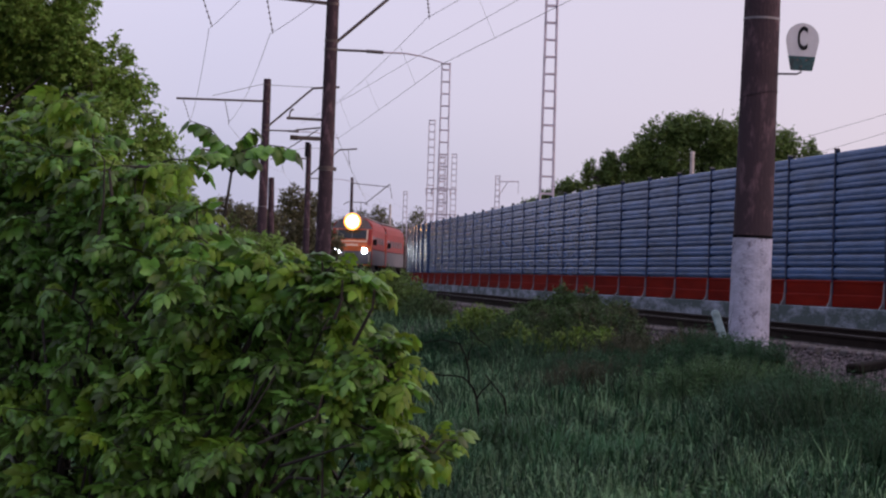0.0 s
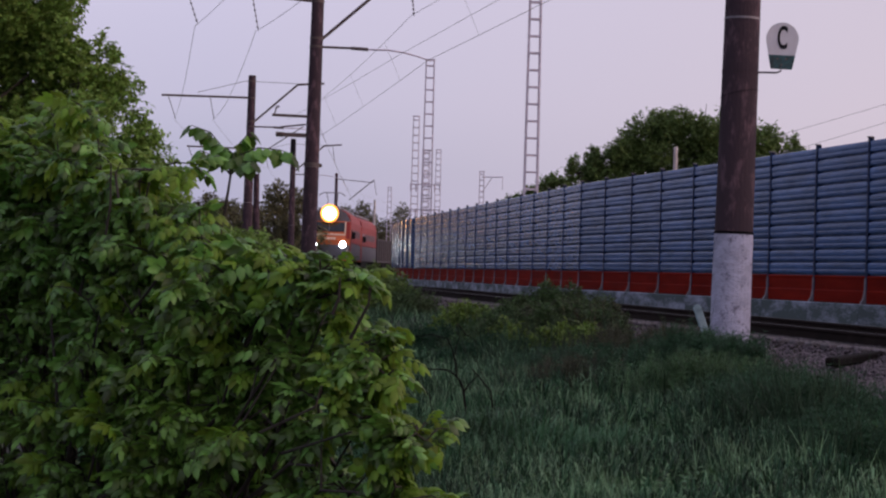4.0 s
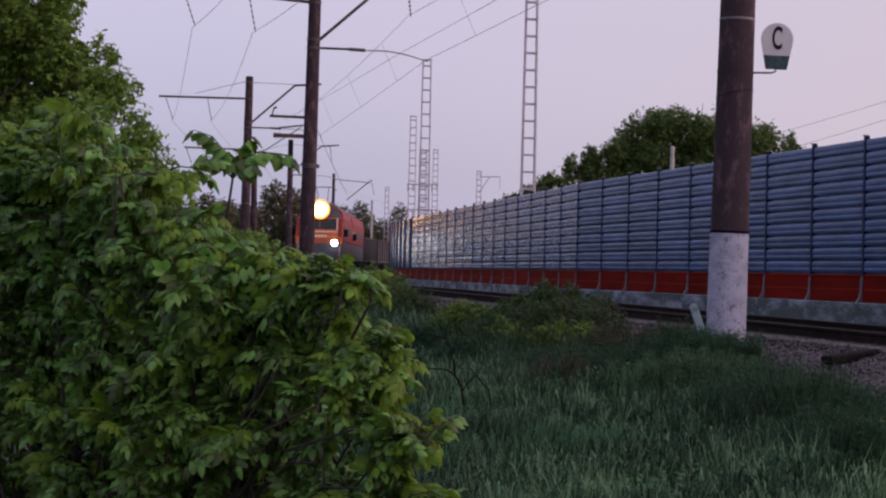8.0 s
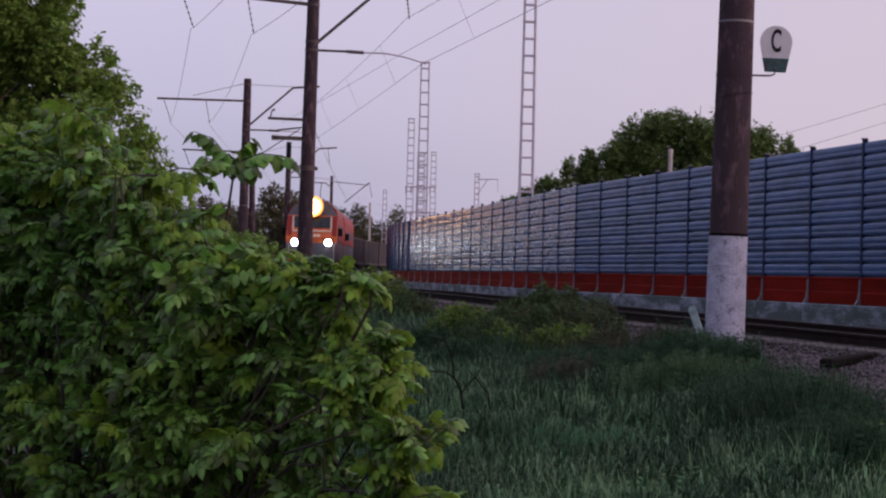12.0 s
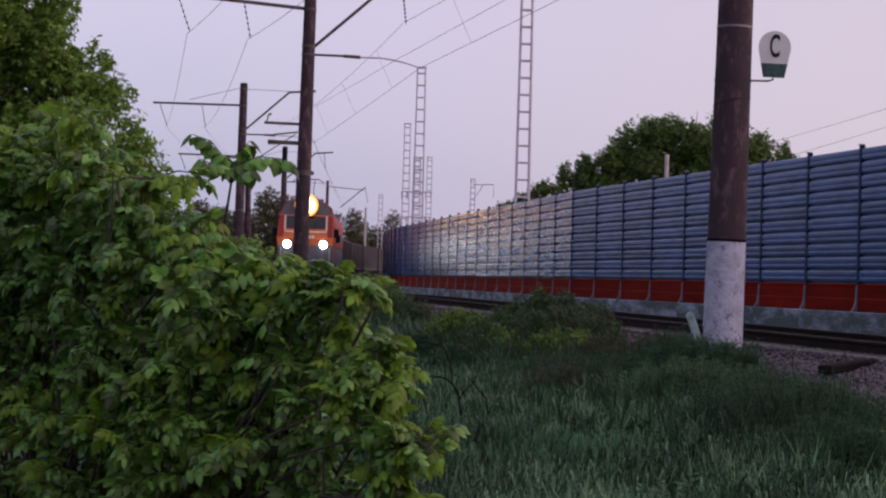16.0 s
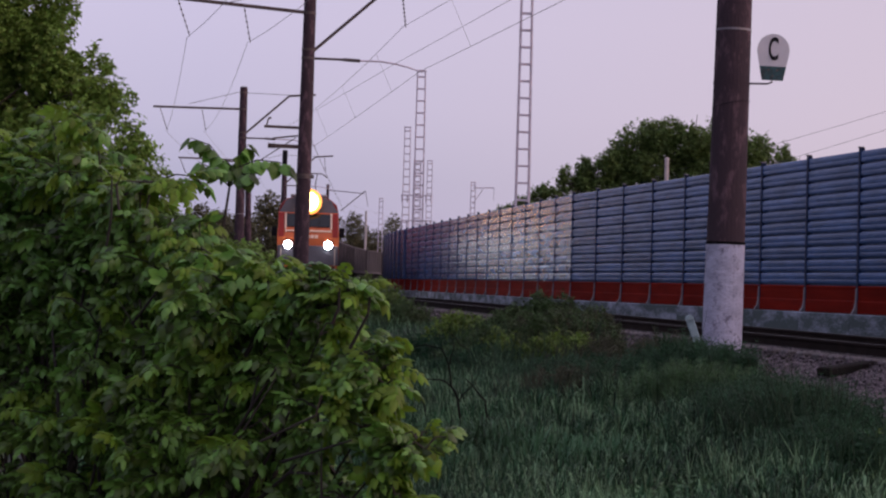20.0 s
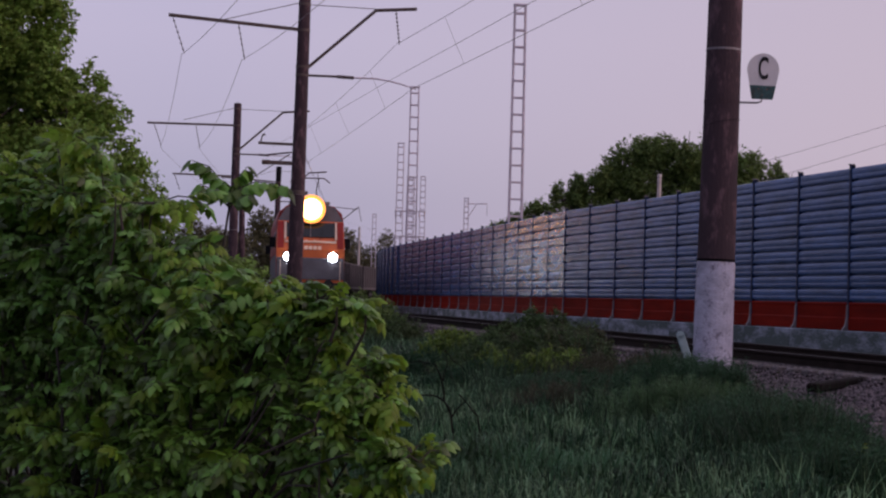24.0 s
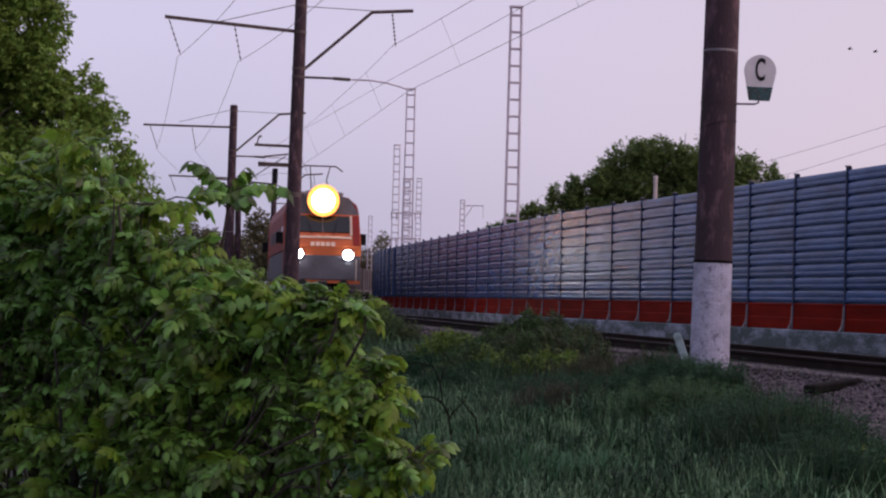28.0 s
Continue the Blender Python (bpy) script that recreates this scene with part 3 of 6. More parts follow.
POLE_H = 9.5
def make_pole():
    """A conical concrete catenary pole with its bracket, cantilever and feeder arm; arms to +x reach over the track."""
    root = empty("catenary_pole", pose(0, 0, 0), "tapered brown-grey concrete catenary pole with a whitewashed foot", "utility pole", "catenary poles")
    r = lambda z: 0.231 - 0.0068 * z
    bm = bmesh.new()
    tube(bm, (0, 0, 1.36), (0, 0, POLE_H), r(1.36), r(POLE_H), 28)
    tube(bm, (0, 0, POLE_H), (0, 0, POLE_H + 0.05), r(POLE_H) * 1.05, r(POLE_H) * 0.8, 28)
    part("shaft", bm, M_POLE, root, smooth=False)
    bm = bmesh.new()
    tube(bm, (0, 0, -0.5), (0, 0, 1.36), r(-0.5) + 0.003, r(1.36) + 0.003, 28)
    part("whitewashed_foot", bm, M_WHITE, root, "flaking white painted foot")
    bm = bmesh.new()
    tube(bm, (0, 0, 1.355), (0, 0, 1.387), r(1.36) + 0.006, r(1.36) + 0.006, 28)
    part("band", bm, M_DARKBAND, root)
    for z in (7.22, 7.46, 8.5, 9.25):
        bm = bmesh.new()
        tube(bm, (0, 0, z), (0, 0, z + 0.07), r(z) + 0.012, r(z) + 0.012, 24)
        part("clamp", bm, M_STEEL, root)
    bm = bmesh.new()
    tube(bm, (0, 0, 3.84), (0, 0, 3.865), r(3.84) + 0.004, r(3.84) + 0.004, 28)
    part("pale_band", bm, M_FOOT, root)
    bm = bmesh.new()
    tube(bm, (0, 0, 3.22), (0, 0, 3.25), r(3.22) + 0.003, r(3.22) + 0.004, 28)
    part("cast_joint", bm, M_POLE, root)
    # bracket: strut and level end piece
    bm = bmesh.new()
    tube(bm, (0.15, 0, 7.48), (2.06, 0, 9.24), 0.045, n=8)
    tube(bm, (2.03, 0, 9.23), (3.23, 0, 9.34), 0.05, n=8)
    part("bracket", bm, M_STEEL, root)
    bm = bmesh.new()
    tube(bm, (0.0, 0, 9.28), (2.1, 0, 9.27), 0.012, n=5)
    part("tie_rod", bm, M_STEEL, root)
    bm = bmesh.new()
    insulator_string(bm, (2.63, 0, 9.24), (2.76, 0, 8.28), 8, 0.038)
    part("insulator_string", bm, M_INS, root)
    # registration arm
    bm = bmesh.new()
    tube(bm, (0.15, 0, 7.26), (1.02, 0, 7.27), 0.035, n=8)
    part("cantilever", bm, M_STEEL, root)
    bm = bmesh.new()
    tube(bm, (1.0, 0, 7.27), (1.48, 0, 7.26), 0.05, n=10)
    part("rod_insulator", bm, M_INS, root)
    bm = bmesh.new()
    path_tube(bm, [(1.48, 0, 7.26), (2.1, 0, 7.27), (2.53, 0, 7.22), (2.85, 0, 7.15), (3.29, 0, 7.03)], 0.028, 0.02, 6)
    part("registration_arm", bm, M_GALV, root)
    # feeder arm on the far side from the track
    bm = bmesh.new()
    box(bm, (-1.86, 0, 8.65), (3.95, 0.09, 0.09), Matrix.Translation((-1.86, 0, 8.65)) @ Matrix.Rotation(radians(3.2), 4, "Y") @ Matrix.Translation((1.86, 0, -8.65)))
    part("feeder_arm", bm, M_STEEL, root)
    bm = bmesh.new()
    tube(bm, (-0.1, 0, 9.33), (-2.4, 0, 8.68), 0.012, n=5)
    part("guy_rod", bm, M_STEEL, root)
    for x, z, out in ((-3.71, 8.70, 0.36), (-1.86, 8.61, 0.21)):
        bm = bmesh.new()
        insulator_string(bm, (x, 0, z), (x + out, 0, z - 1.0), 6, 0.034)
        part("insulator_string", bm, M_INS, root)
    return root


POLES = [(3.305, 23.0, 0.77), (-3.91, 56.0, 0.62), (-8.96, 88.5, 0.62), (-10.4, 132.0, 0.6)]
first_pole = make_pole()
first_pole.matrix_world = pose(*POLES[0], 0, 0.9, 11)
pole_list = [first_pole]
for (x, y, z), lean in zip(POLES[1:], (0.6, 0.4, 0.0)):
    pole_list.append(copy_thing(first_pole, pose(x, y, z, 0, lean, 9)))

# the feeder arm of the third pole hangs almost level
level = Matrix.Translation((0, 0, 8.54)) @ Matrix.Rotation(radians(-3.9), 4, "Y") @ Matrix.Translation((0, 0, -8.54)) @ Matrix.Diagonal((1.04, 1, 1, 1))
for piece in pole_list[2].children:
    if piece.name.startswith("feeder_arm"):
        piece.matrix_local = level
    elif piece.name.startswith("insulator_string") and piece.data.vertices[0].co.x < 0:
        piece.matrix_local = Matrix.Translation((0.02, 0, 0.068 * piece.data.vertices[0].co.x))

# a second, lower arm on the third pole
bm = bmesh.new()
box(bm, (-1.45, 0, 6.26), (2.7, 0.07, 0.07))
low_arm = part("lower_arm", bm, M_STEEL, pole_list[2])
bm = bmesh.new()
insulator_string(bm, (-2.72, 0, 6.24), (-2.45, 0, 5.55), 5, 0.034)
part("insulator_string", bm, M_INS, low_arm)

# switch gear on the second pole
gear = pole_list[1]
bm = bmesh.new()
box(bm, (-0.66, 0.0, 5.27), (1.02, 0.08, 0.075))
tube(bm, (-1.1, 0, 5.3), (-1.06, 0, 5.5), 0.02, n=6)
tube(bm, (-1.06, 0, 5.5), (-0.98, 0, 5.52), 0.03, n=6)
part("switch_beam", bm, M_STEEL, gear)
bm = bmesh.new()
box(bm, (-0.62, 0.0, 4.73), (0.86, 0.10, 0.11))
insulator_string(bm, (-1.05, 0, 4.73), (-0.8, 0, 4.73), 4, 0.09)
part("switch_beam", bm, M_STEEL, gear)
bm = bmesh.new()
tube(bm, (-0.55, 0, 4.62), (-0.55, 0, 4.20), 0.07, n=12)
part("switch_drive", bm, M_BLACK, gear)
bm = bmesh.new()
tube(bm, (-0.25, 0.15, 5.0), (-1.55, 0.3, 4.1), 0.015, n=5)
tube(bm, (-0.2, 0.1, 5.05), (-0.9, 0.1, 4.95), 0.025, n=5)
part("switch_rod", bm, M_STEEL, gear)
bm = bmesh.new()
tube(bm, (0, 0, 3.85), (0, 0, 3.97), 0.222, 0.222, 20)
box(bm, (0.22, 0, 3.9), (0.12, 0.1, 0.1))
part("clamp", bm, M_STEEL, gear)
# a leaning brace beside the third pole
brace = empty("brace_pole", pose(-8.55, 89.1, 0.6, 0, -1.0, 0), "slim leaning concrete brace beside the pole", "utility pole")
bm = bmesh.new()
tube(bm, (0, 0, -0.4), (0, 0, 5.2), 0.17, 0.13, 16)
part("shaft", bm, M_POLE, brace)

WIRE_POINTS = {"contact": (3.29, 7.02), "messenger": (2.76, 8.27), "feeder_a": (-3.35, 7.69), "feeder_b": (-1.65, 7.62)}
def hang(name, a, b, sag, r, label):
    bm = bmesh.new()
    a, b = Vector(a), Vector(b)
    pts = [a.lerp(b, i / 16) - Vector((0, 0, sag * 4 * (i / 16) * (1 - i / 16))) for i in range(17)]
    path_tube(bm, pts, r, r, 5)
    return tagged(part(name, bm, M_WIRE), label, "wire", "overhead wires"), pts


def make_wires():
    mats = [Matrix.Translation((x, y, z)) @ Matrix.Rotation(radians(11 if i == 0 else 9), 4, "Z") for i, (x, y, z) in enumerate(POLES)]
    mats.insert(0, Matrix.Translation((9.8, -8, 0.75)) @ Matrix.Rotation(radians(12), 4, "Z"))
    mats.append(Matrix.Translation((-11.8, 180, 0.6)))
    mats.append(Matrix.Translation((-7, 230, 0.6)))
    ends = {}
    for key, (dx, dz) in WIRE_POINTS.items():
        P = [m @ Vector((dx, 0, dz)) for m in mats]
        if dx < 0:
            P[3].z += 0.068 * dx
        sag = {"contact": 0.03, "messenger": 0.14, "feeder_a": 0.45, "feeder_b": 0.45}[key]
        for i in range(len(P) - 1):
            w, pts = hang("contact_wire" if key == "contact" else "messenger_wire" if key == "messenger" else "feeder_wire", P[i], P[i + 1], sag, 0.007, "thin dark overhead line wire between poles")
            ends[(key, i)] = pts
    for i in range(len(mats) - 1):
        for k in (3, 8, 13):
            bm = bmesh.new()
            tube(bm, ends[("contact", i)][k], ends[("messenger", i)][k], 0.004, n=4)
            tagged(part("dropper", bm, M_WIRE), "thin dropper wire holding the contact wire", "wire", "droppers")


make_wires()
for a, b in (((5.2, 20.0, 7.23), (-1.4, 56.0, 7.76)), ((-1.4, 56.0, 7.76), (-7.25, 88.0, 8.20))):
    hang("auxiliary_wire", a, b, 0.03, 0.006, "thin second line wire beside the contact wire")
# a loop of dark cable tied round the near pole
bm = bmesh.new()
path_tube(bm, [(0.215 * math.cos(a), 0.215 * math.sin(a), 2.98 + 0.05 * math.sin(a + 2.2)) for a in np.linspace(0, 6.2, 25)], 0.0032, 0.0032, 5)
part("cable_loop", bm, M_BLACK, first_pole, "dark cable tied round the shaft")

# ---- lattice masts beyond the barrier ----
def make_mast(name, m, h, w, rungs, label, arm=0.0, dense=False):
    root = empty(name, m, label, "lattice mast", "lattice masts")
    taper = 0.75
    for sx in (-1, 1):
        bm = bmesh.new()
        for sy in (-1, 1):
            tube(bm, (sx * w / 2, sy * w * 0.35, -0.3), (sx * w / 2 * taper, sy * w * 0.35 * taper, h), 0.05, 0.045, 4)
        part("leg", bm, M_GALV, root)
    for i in range(rungs):
        z = h * (i + 0.5) / rungs
        k = (1 - (1 - taper) * z / h) * w / 2
        bm = bmesh.new()
        for sy in (-1, 1):
            box(bm, (0, sy * k * 0.7, z), (2 * k, 0.03, 0.07))
        for sx in (-1, 1):
            box(bm, (sx * k, 0, z + 0.03), (0.03, 1.4 * k, 0.05))
        part("rung", bm, M_GALV, root)
    if dense:
        for i in range(rungs):
            z0, z1 = h * i / rungs, h * (i + 1) / rungs
            k = (1 - (1 - taper) * z0 / h) * w / 2
            for sg in (-1, 1):
                bm = bmesh.new()
                tube(bm, (-sg * k, sg * k * 0.7, z0), (sg * k, sg * k * 0.7, z1), 0.03, n=4)
                part("brace", bm, M_GALV, root)
        for z in (h * 0.42, h * 0.55, h * 0.74):
            bm = bmesh.new()
            box(bm, (0, 0, z), (3.0, 0.10, 0.12))
            for q in (-1.4, -0.9, 0.9, 1.4):
                tube(bm, (q, 0, z), (q, 0, z - 0.7), 0.09, 0.05, n=8)
            part("crossarm", bm, M_GALV, root)
    bm = bmesh.new()
    box(bm, (0, 0, h), (w * taper + 0.12, w * 0.6, 0.08))
    part("cap", bm, M_GALV, root)
    if arm:
        bm = bmesh.new()
        tube(bm, (0, 0, h - 0.5), (arm, 0, h - 0.45), 0.05, n=6)
        tube(bm, (0, 0, h - 2.0), (arm * 0.5, 0, h - 0.5), 0.035, n=6)
        tube(bm, (arm, 0, h - 0.45), (arm, 0, h - 1.6), 0.025, n=5)
        part("arm", bm, M_GALV, root)
    return root


LATTICE = "tall galvanised ladder-shaped lattice mast behind the barrier"
make_mast("lattice_mast", pose(3.54, 85.0, 0.5, 0, 0, 4), 13.9, 0.60, 19, LATTICE)
make_mast("lattice_mast", pose(-1.35, 125.0, 0.5, 0, 0, 3), 14.5, 0.66, 19, LATTICE)
make_mast("lattice_mast", pose(-2.93, 172.0, 0.5), 14.6, 0.66, 22, LATTICE)
make_mast("lattice_mast", pose(-1.13, 212.0, 0.5), 14.2, 0.66, 22, LATTICE)
make_mast("lattice_mast", pose(-2.2, 190.0, 0.5), 12.8, 0.9, 22, "dense galvanised lattice mast behind the barrier", dense=True)
make_mast("lattice_mast", pose(3.03, 180.0, 0.5), 10.35, 0.5, 20, "slim lattice mast with a bracket arm behind the barrier", arm=1.9)
make_mast("lattice_mast", pose(-6.35, 215.0, 0.6), 10.05, 0.5, 16, "slim lattice mast beside the far track")

# a far pole with a bracket on the verge
far_pole = empty("far_pole", pose(-11.9, 210, 0.6), "slim far catenary pole with a slanted bracket", "utility pole")
bm = bmesh.new()
tube(bm, (0, 0, -0.3), (0, 0, 11.2), 0.2, 0.15, 12)
part("shaft", bm, M_POLE, far_pole)
bm = bmesh.new()
tube(bm, (0, 0, 10.6), (3.9, 0, 10.3), 0.04, n=6)
tube(bm, (1.4, 0, 8.4), (4.0, 0, 10.6), 0.05, n=6)
tube(bm, (4.0, 0, 10.6), (4.3, 0, 9.0), 0.03, n=5)
part("bracket", bm, M_STEEL, far_pole)

bm = bmesh.new()
tube(bm, (0, 0, -0.3), (0, 0, 8.1), 0.16, 0.11, 10)
far_post = part("far_post", bm, M_FLUE)
far_post.matrix_world = pose(-7.4, 200, 0.6)
tagged(far_post, "slim pale concrete post far along the track", "post")

# ---- whistle sign on the near pole ----
def make_sign():
    root = empty("whistle_sign", pose(3.815, 22.9, 4.36, 0, 1.0, 4), "round-topped white enamel sign with a black C and green foot", "railway sign")
    def plate(z0, z1, d, name, mat, label):
        bm = bmesh.new()
        # outline: a dome over a trapezoid foot
        dome = [(0.19 * math.cos(a), 0.03 + 0.19 * math.sin(a)) for a in np.linspace(-0.15, math.pi + 0.15, 28)]
        poly = [(0.125, -0.32)] + dome + [(-0.125, -0.32)]
        cut = []
        for i in range(len(poly)):
            a, b = poly[i], poly[(i + 1) % len(poly)]
            if z0 <= a[1] <= z1:
                cut.append(a)
            for lim in (z0, z1):
                if (a[1] - lim) * (b[1] - lim) < 0:
                    k = (lim - a[1]) / (b[1] - a[1])
                    cut.append((a[0] + (b[0] - a[0]) * k, lim))
        front = [bm.verts.new((x, -d, z)) for x, z in cut]
        back = [bm.verts.new((x, 0.004, z)) for x, z in cut]
        bm.faces.new(front)
        bm.faces.new(back[::-1])
        for i in range(len(cut)):
            j = (i + 1) % len(cut)
            bm.faces.new((front[i], back[i], back[j], front[j]))
        bmesh.ops.recalc_face_normals(bm, faces=bm.faces)
        return part(name, bm, mat, root, label)
    plate(-0.155, 0.5, 0.004, "white_plate", M_SIGN, "white enamel upper plate")
    plate(-0.5, -0.157, 0.004, "green_plate", M_SIGN_G, "green lower plate")
    cu = bpy.data.curves.new("letter", "FONT")
    cu.body, cu.size, cu.extrude, cu.align_x, cu.align_y = "C", 0.34, 0.002, "CENTER", "CENTER"
    cu.offset = 0.007
    tmp = new("letter_tmp", cu)
    me = bpy.data.meshes.new_from_object(tmp.evaluated_get(bpy.context.evaluated_depsgraph_get()))
    bpy.data.objects.remove(tmp)
    me.materials.clear()
    o = part("letter", me, M_BLACK, root, "black letter C")
    o.matrix_local = pose(0, -0.007, 0.032, 90, 0, 0) @ Matrix.Diagonal((0.52, 1.08, 1, 1))
    bm = bmesh.new()
    path_tube(bm, [(0.0, 0.02, -0.25), (0.0, 0.02, -0.34), (-0.05, 0.02, -0.36), (-0.30, 0.05, -0.365)], 0.012, 0.012, 8)
    part("bracket", bm, M_FOOT, root)
    for x, z in ((-0.05, -0.2), (0.05, -0.2), (0.0, -0.27)):
        bm = bmesh.new()
        tube(bm, (x, -0.012, z), (x, 0, z), 0.012, n=8)
        part("bolt", bm, M_STEEL, root)


make_sign()

# marker board leaning beside the near pole
bm = bmesh.new()
box(bm, (0, 0, 0.2), (0.10, 0.025, 0.42), bevel=0.01)
bmesh.ops.create_cone(bm, cap_ends=True, segments=16, radius1=0.05, radius2=0.05, depth=0.025, matrix=pose(0, 0, 0.41, 90, 0, 0))
marker = part("marker_board", bm, M_SIGN_G)
marker.data.materials[0] = material("pale_marker", (0.42, 0.58, 0.60), 0.6, vary=0.35, scale=9)
marker.matrix_world = pose(3.14, 23.6, 0.86, 0, -20, 10)
tagged(marker, "small pale marker board leaning beside the pole", "marker")

# ---- train ----
M_LRED = material("loco_red", (0.33, 0.030, 0.024), 0.55, vary=0.35, scale=1.2, fine=12, bump=0.03, spec=0.25)
M_LORANGE = material("loco_orange", (0.62, 0.13, 0.03), 0.4, vary=0.2, scale=1.2, fine=12, bump=0.03)
M_LGREY = material("loco_grey", (0.14, 0.13, 0.15), 0.6, vary=0.4, scale=1.5, fine=14)
M_LROOF = material("loco_roof", (0.28, 0.27, 0.28), 0.6, vary=0.4, scale=1.5)
M_GLASS = material("windscreen", (0.015, 0.017, 0.02), 0.08, vary=0.1, bump=0)
M_BUFF = material("black_iron", (0.03, 0.028, 0.028), 0.6, 0.4, vary=0.4)
M_WAGON = material("wagon_paint", (0.085, 0.068, 0.075), 0.75, vary=0.5, scale=1.0, fine=10, obj=0.25)
M_SPOT = glowing("searchlight_glow", (1.0, 0.50, 0.17), 20)
M_LAMP = glowing("buffer_lamp_glow", (0.85, 0.92, 1.0), 72)
# glow of the added ring that imitates the searchlight's orange halo
M_HALO = glowing("halo_glow", (1.0, 0.42, 0.09), 1.6)
M_PALE = material("pale_stripe", (0.80, 0.62, 0.48), 0.5, vary=0.2)


def lathe_y(bm, c, rings, n=20):
    """Rings (radius, y offset) joined along the y axis round c."""
    prev = None
    for r, dy in rings:
        cur = [bm.verts.new((c[0] + r * math.cos(2 * math.pi * i / n), c[1] + dy, c[2] + r * math.sin(2 * math.pi * i / n))) for i in range(n)]
        if prev:
            for i in range(n):
                bm.faces.new((prev[i], prev[(i + 1) % n], cur[(i + 1) % n], cur[i]))
        else:
            bm.faces.new(cur)
        prev = cur
    bm.faces.new(prev[::-1])
    bmesh.ops.recalc_face_normals(bm, faces=bm.faces)


def shell(bm, sections, z0):
    """A body of cross sections (y, half width, roof height, shoulder height) with a rounded roof."""
    prev = None
    for y, w, top, sh in sections:
        pr = [(-w, z0), (-w, sh), (-w * 0.93, sh + (top - sh) * 0.5), (-w * 0.7, sh + (top - sh) * 0.85), (-w * 0.3, top), (w * 0.3, top), (w * 0.7, sh + (top - sh) * 0.85), (w * 0.93, sh + (top - sh) * 0.5), (w, sh), (w, z0)]
        cur = [bm.verts.new((x, y, z)) for x, z in pr]
        if prev:
            for i in range(len(cur)):
                j = (i + 1) % len(cur)
                bm.faces.new((prev[i], prev[j], cur[j], cur[i]))
        else:
            bm.faces.new(cur)
        prev = cur
    bm.faces.new(prev[::-1])
    bmesh.ops.recalc_face_normals(bm, faces=bm.faces)


def wheelset_mesh():
    bm = bmesh.new()
    for sx in (-1, 1):
        q = Matrix.Translation((sx * 0.76, 0, 0)) @ Matrix.Rotation(radians(90), 4, "Y")
        bmesh.ops.create_cone(bm, cap_ends=True, segments=24, radius1=0.6, radius2=0.6, depth=0.12, matrix=q)
        for k in range(5):
            a = 2 * math.pi * k / 5
            box(bm, (sx * 0.84, 0.3 * math.cos(a), 0.3 * math.sin(a)), (0.05, 0.12, 0.12))
    tube(bm, (-0.76, 0, 0), (0.76, 0, 0), 0.09, n=10)
    return mesh_of(bm, "wheelset")


WHEELSET = wheelset_mesh()
WHEELSET.materials.append(M_BUFF)


def bogie(root, y, axles, gap):
    bm = bmesh.new()
    half = gap * (axles - 1) / 2 + 0.9
    for sx in (-1, 1):
        box(bm, (sx * 1.05, 0, 0.75), (0.16, half * 2, 0.34), bevel=0.04)
        for k in range(axles):
            box(bm, (sx * 1.08, (k - (axles - 1) / 2) * gap, 0.58), (0.3, 0.42, 0.4), bevel=0.05)
    box(bm, (0, 0, 0.85), (2.1, 0.5, 0.25))
    b = part("bogie", bm, M_BUFF, root)
    b.matrix_local = pose(0, y, 0)
    for k in range(axles):
        w = part("wheelset", WHEELSET, M_BUFF, b)
        w.matrix_local = pose(0, (k - (axles - 1) / 2) * gap, 0.6)


